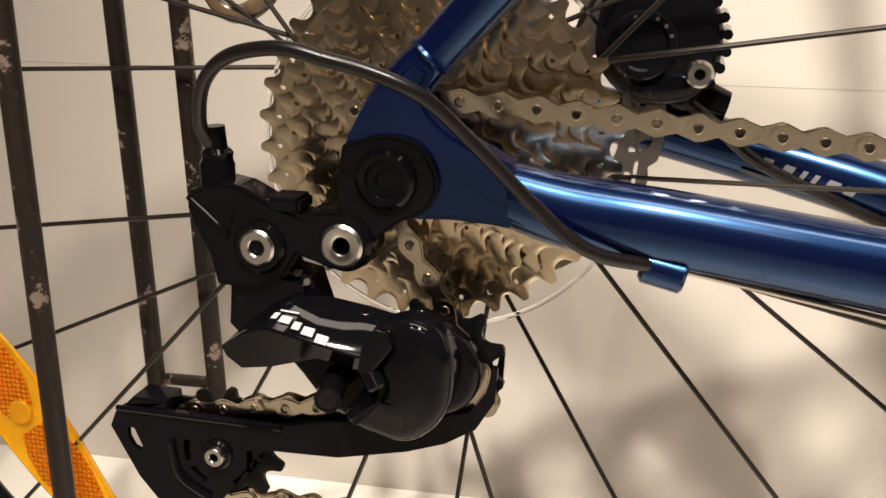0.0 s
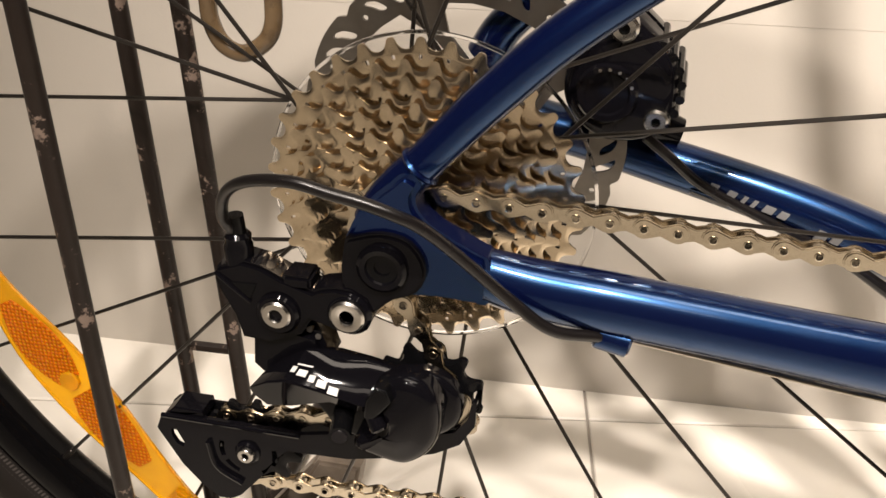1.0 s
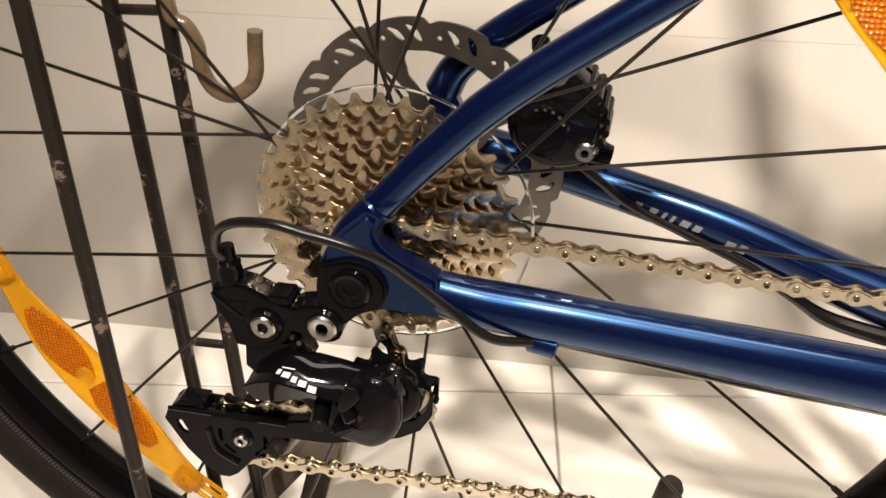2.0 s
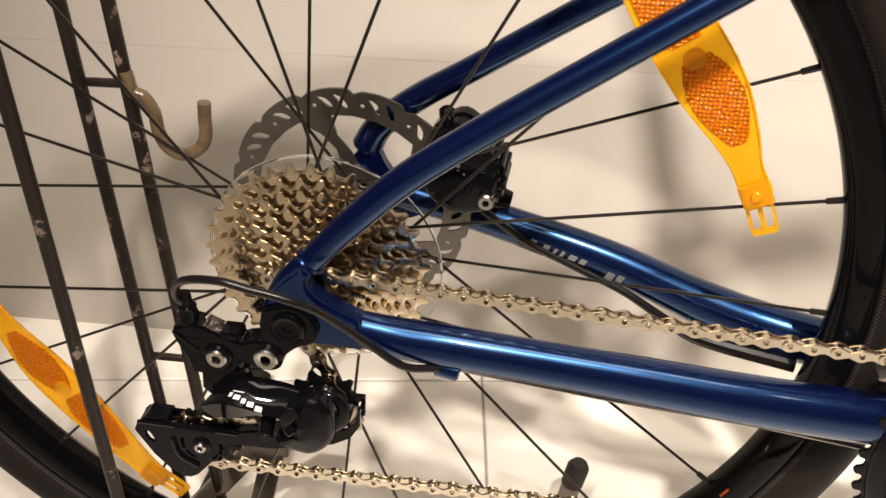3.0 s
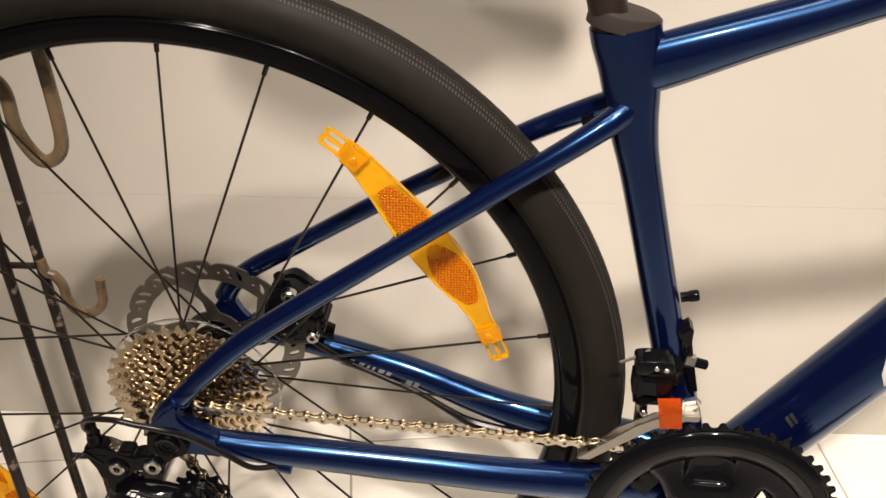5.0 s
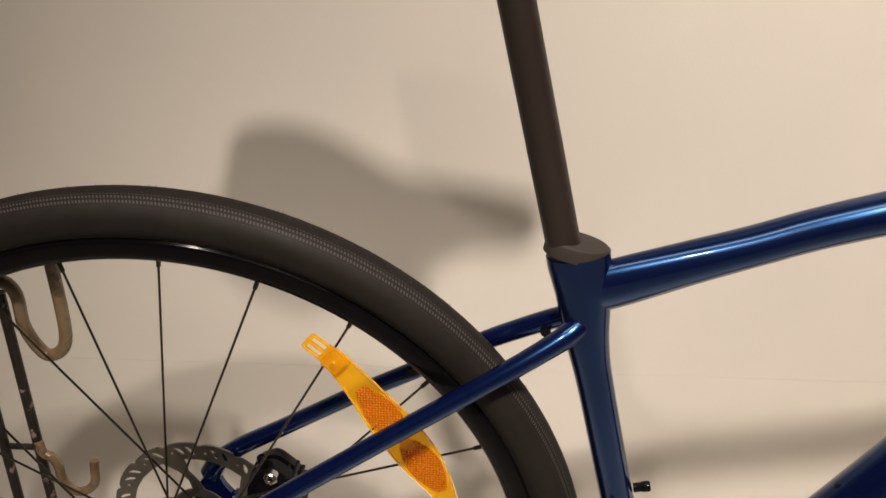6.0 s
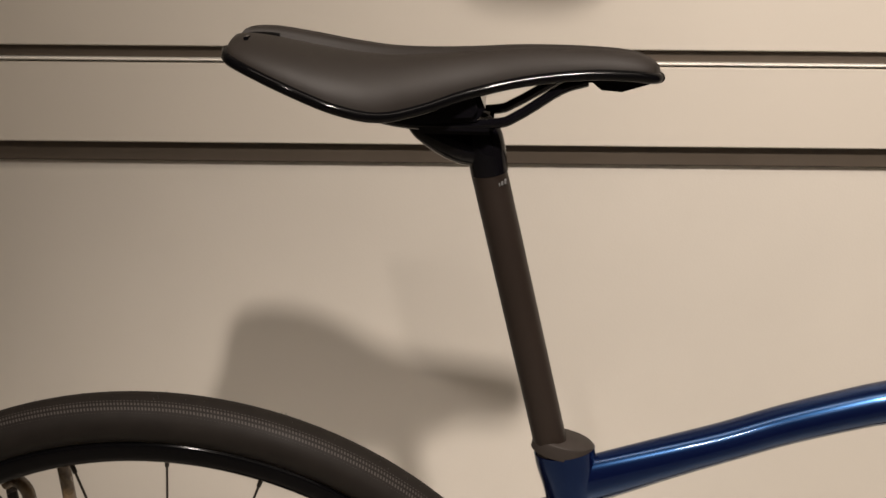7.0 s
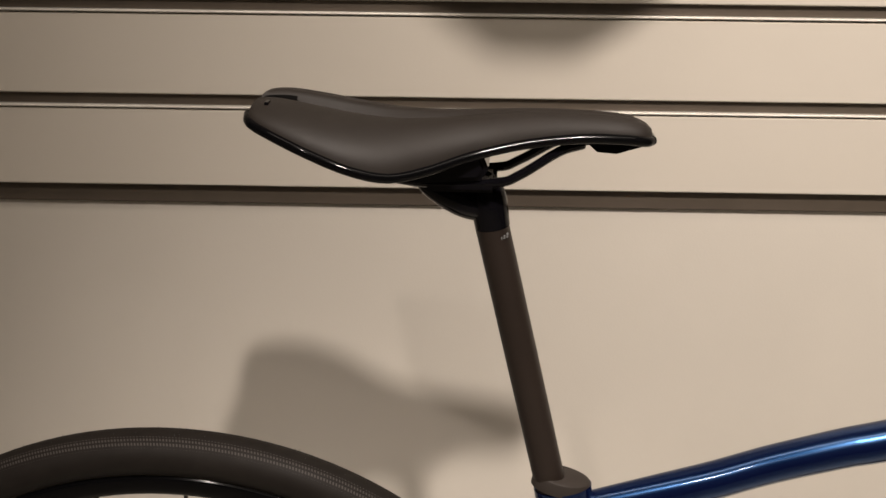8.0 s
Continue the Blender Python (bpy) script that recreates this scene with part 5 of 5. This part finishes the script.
part("pivot_link", plate([(0.399, 0.399), (0.409, 0.402), (0.413, 0.398), (0.404, 0.387), (0.399, 0.389)], -0.050, -0.042, 0.002), M_BOLT, front_mech, "bright pivot link")
part("pivot_screw", disc(0.371, 0.384, -0.0475, -0.040, 0.0030, 0.0008), M_BOLT, front_mech)
part("link", plate([(0.366, 0.388), (0.374, 0.388), (0.376, 0.366), (0.366, 0.364)], -0.040, -0.030, 0.001), M_CAGE, front_mech)
part("hanger_bracket", plate([(0.3940, 0.4380), (0.3985, 0.4415), (0.4025, 0.4445), (0.4060, 0.4400), (0.4060, 0.4290), (0.4085, 0.4160), (0.4165, 0.380), (0.410, 0.378), (0.399, 0.410), (0.3985, 0.4290), (0.3955, 0.4335)], -0.014, 0.002, 0.002), M_GLOSS, front_mech)
part("bracket_bolt", tube([(0.402, -0.012, 0.4120), (0.4095, -0.012, 0.4100)], 0.0062, 6), M_BOLT, front_mech, "bright bracket bolt")
part("bolt_tip", tube([(0.409, -0.012, 0.4102), (0.4195, -0.012, 0.4075, 0.0040), (0.4205, -0.012, 0.4073, 0.0030)], 0.0042, 14), M_GLOSS, front_mech)
for x, z in ((0.3765, 0.4278), (0.3838, 0.4266)):
    part("adjust_screw", disc(x, z, -0.0462, -0.040, 0.0021), M_BOLT, front_mech)
part("cable_end", tube([(0.372, -0.030, 0.4335), (0.363, -0.034, 0.4300), (0.3495, -0.037, 0.4255)], 0.0013, 8), M_WIRE, front_mech)
for x, z, dx, dz in ((0.394, 0.4625, 0.014, 0.003), (0.5640, 0.4750, -0.0065, 0.0055)):
    part("bottle_boss", tube([(x, 0, z, 0.0040), (x + dx * 0.45, 0, z + dz * 0.45, 0.0040), (x + dx * 0.55, 0, z + dz * 0.55, 0.0046), (x + dx * 0.92, 0, z + dz * 0.92, 0.0046), (x + dx, 0, z + dz, 0.0036)], 0.0042, 18), M_GLOSS, bicycle, "black bottle cage bolt")

part("mount_plug", tube([(0.3130, 0.0200, 0.6040), (0.3125, 0.0060, 0.6050)], 0.0042, 14), M_GLOSS, bicycle, "small black plug in the seat stay")

# lettering on the frame, as plain bars
def along(p, q, t0, t1, low, high):
    """A slanted bar beside the line p to q, between two fractions of it."""
    p, q = Vector(p), Vector(q)
    n = Vector((-(q - p).y, (q - p).x)).normalized()
    a, b = p.lerp(q, t0), p.lerp(q, t1)
    return [tuple(a + n * low), tuple(b + n * low), tuple(b + n * high + (q - p).normalized() * 0.0012), tuple(a + n * high + (q - p).normalized() * 0.0012)]


STAY_A, STAY_B = (0.085, 0.3470), (0.244, 0.3025)
for t0, t1, low, high in ((0.23, 0.255, 0.001, 0.0046), (0.285, 0.310, 0.001, 0.0046), (0.33, 0.342, 0.001, 0.0046), (0.36, 0.372, 0.001, 0.0046), (0.395, 0.425, 0.001, 0.0046), (0.44, 0.465, 0.001, 0.0046), (0.19, 0.30, -0.0046, -0.0032), (0.32, 0.47, -0.0046, -0.0034), (0.555, 0.585, -0.004, 0.003), (0.60, 0.625, -0.001, 0.004)):
    part("lettering_bar", decal(along(STAY_A, STAY_B, t0, t1, low, high), STAY_A, STAY_B, 0.0123, 1.06, (0.0660, 0.0500)), M_PRINT, bicycle, smooth=0)
TUBE_A, TUBE_B = DOWN_A, DOWN_B
for shape in ([(0.5510, 0.4080), (0.5465, 0.4200), (0.5470, 0.4360), (0.5540, 0.4480), (0.5630, 0.4375), (0.5670, 0.4265), (0.5610, 0.4180)],
              [(0.5541, 0.4482), (0.5750, 0.4740), (0.6000, 0.5040), (0.6060, 0.4930), (0.5820, 0.4620), (0.5632, 0.4377)],
              [(0.5612, 0.4182), (0.5672, 0.4267), (0.5850, 0.4480), (0.6070, 0.4750), (0.6120, 0.4680), (0.5830, 0.4400)]):
    part("logo_shape", decal(shape, TUBE_A, TUBE_B, 0.0268, 1.1, proud=0.0009), M_WHITE, bicycle, "pale printed shape", smooth=0)
for t0, t1, low, high in ((0.21, 0.225, 0.012, 0.019), (0.235, 0.25, 0.012, 0.019), (0.10, 0.13, 0.004, 0.006), (0.14, 0.17, 0.004, 0.006)):
    part("lettering_bar", decal(along(TUBE_A, TUBE_B, t0, t1, low, high), TUBE_A, TUBE_B, 0.0268, 1.1, proud=0.0009), M_CAGE, bicycle, smooth=0)


# ---- the rod stand ----
stand = new("bike_stand")
stand.location = (0, 0, 0)
tagged(stand, label="worn black steel rod stand with sleeved hooks on the floor", category="bike stand")
for x, y, slope, topz in ((-0.1498, -0.050, -0.0235, 0.75), (-0.1452, 0.030, -0.0407, 0.62), (-0.1122, 0.030, -0.0430, 0.600)):
    part("upright", tube([(x + slope * zz, y, zz) for zz in (FLOOR + 0.008, 0.2, 0.4, topz)], 0.0046, 14), M_ROD, stand, "chipped black steel rod")
for zz in (0.4375, 0.2165):
    part("crossbar", tube([(-0.1452 - 0.0407 * zz, 0.032, zz), (-0.1122 - 0.0430 * zz, 0.032, zz + 0.001)], 0.0030, 10), M_ROD, stand)
for x0, z0, x1, z1, w in ((-0.086, 0.112, -0.166, 0.004, 0.009), (-0.074, 0.116, -0.104, 0.004, 0.009)):
    d = Vector((x1 - x0, z1 - z0)).normalized() * w
    part("brace_leg", plate([(x0 - d.y, z0 + d.x), (x0 + d.y, z0 - d.x), (x1 + d.y, z1 - d.x), (x1 - d.y, z1 + d.x)], 0.058, 0.070, 0.0015), M_LEG, stand, "grey steel brace leg")
part("brace_cap", plate([(-0.100, 0.100), (-0.064, 0.102), (-0.060, 0.124), (-0.088, 0.124)], 0.054, 0.074, 0.002), M_LEG, stand, "grey steel brace head")
part("hook", tube([(-0.124, 0.026, 0.451), (-0.122, 0.026, 0.439), (-0.115, 0.026, 0.435), (-0.110, 0.026, 0.425), (-0.109, 0.026, 0.412), (-0.104, 0.026, 0.401), (-0.094, 0.026, 0.397), (-0.083, 0.026, 0.403), (-0.078, 0.026, 0.412), (-0.077, 0.026, 0.425), (-0.076, 0.026, 0.435)], 0.0043, 14, smooth=6), M_SLEEVE, stand, "hook in a yellowed plastic sleeve").location = (-0.004, 0, -0.002)
part("hook", tube([(-0.138, 0.035, 0.598), (-0.128, 0.035, 0.602), (-0.119, 0.035, 0.590), (-0.117, 0.035, 0.558), (-0.104, 0.035, 0.534), (-0.090, 0.035, 0.537), (-0.083, 0.035, 0.553), (-0.083, 0.035, 0.590), (-0.086, 0.035, 0.640)], 0.0056, 14, smooth=6), M_SLEEVE, stand, "tall hook in a yellowed plastic sleeve").location = (-0.003, -0.008, 0.010)
part("foot", tube([(-0.162, -0.20, FLOOR + 0.008), (-0.162, 0.26, FLOOR + 0.008)], 0.008, 12), M_ROD, stand)
part("foot", tube([(-0.137, 0.035, FLOOR + 0.008), (-0.162, 0.035, FLOOR + 0.008)], 0.007, 12), M_ROD, stand)

floor_post = part("floor_post", tube([(0.157, 0.127, FLOOR, 0.0115), (0.158, 0.127, FLOOR + 0.004, 0.0115), (0.1585, 0.127, FLOOR + 0.006, 0.0086), (0.167, 0.127, 0.044, 0.0086)], 0.008, 20), M_LEG)
tagged(floor_post, label="short grey metal post with a rubber cap on the floor", category="post")
part("cap", tube([(0.1665, 0.127, 0.042, 0.0097), (0.1705, 0.127, 0.062, 0.0097), (0.1715, 0.127, 0.0665, 0.0072)], 0.009, 20), M_CAP, floor_post, "dark brown rubber cap")

# ---- floor tiles ----
TILE, TURN = 0.600, radians(10)          # the tiles lie turned to the bicycle
CORNER = Vector((0.063, 0.303))
ACROSS, ALONG = Vector((math.cos(TURN), math.sin(TURN))), Vector((-math.sin(TURN), math.cos(TURN)))
lean = math.tan(radians(2.8))
EDGES = [((-3.5, 0), (1, 0)), ((4.0, 0), (-1, 0)), ((0, -4.0), (0, 1)), ((0.2, WALL_Y + 0.010), (lean, -1))]


def trimmed(loop):
    """The part of a tile's outline that lies inside the room."""
    for base, way in EDGES:
        inside = lambda q: (q[0] - base[0]) * way[0] + (q[1] - base[1]) * way[1]
        out = []
        for a, b in zip(loop, loop[1:] + loop[:1]):
            da, db = inside(a), inside(b)
            if da >= 0:
                out.append(a)
            if da * db < 0:
                k = da / (da - db)
                out.append((a[0] + k * (b[0] - a[0]), a[1] + k * (b[1] - a[1])))
        loop = out
    return loop


def slab(loop):
    """A thin tile with a small bevel round its upper face."""
    bm = bmesh.new()
    low, up = [bm.verts.new((x, y, -0.012)) for x, y in loop], [bm.verts.new((x, y, 0.0)) for x, y in loop]
    bm.faces.new(low[::-1])
    face = bm.faces.new(up)
    for k in range(len(loop)):
        bm.faces.new((low[k], low[(k + 1) % len(loop)], up[(k + 1) % len(loop)], up[k]))
    bmesh.ops.bevel(bm, geom=list(face.edges), offset=0.0010, segments=1, affect="EDGES")
    return bm


half = TILE / 2 - 0.0012
square = [(-half, -half), (half, -half), (half, half), (-half, half)]
whole_tile = mesh_of("tile", slab(square), M_TILE, 30)
for i in range(-8, 9):
    for j in range(-9, 4):
        mid = CORNER + ACROSS * TILE * (i + 0.5) + ALONG * TILE * (j + 0.5)
        place = Matrix.Translation((mid.x, mid.y, FLOOR)) @ Matrix.Rotation(TURN, 4, "Z")
        full = [tuple(mid + ACROSS * x + ALONG * y) for x, y in square]
        cut = trimmed(full)
        if cut == full:
            piece("tile", whole_tile, place, floor)
        elif len(cut) > 2:
            local = [((Vector(q) - mid).dot(ACROSS), (Vector(q) - mid).dot(ALONG)) for q in cut]
            piece("tile", mesh_of("tile", slab(local), M_TILE, 30), place, floor)
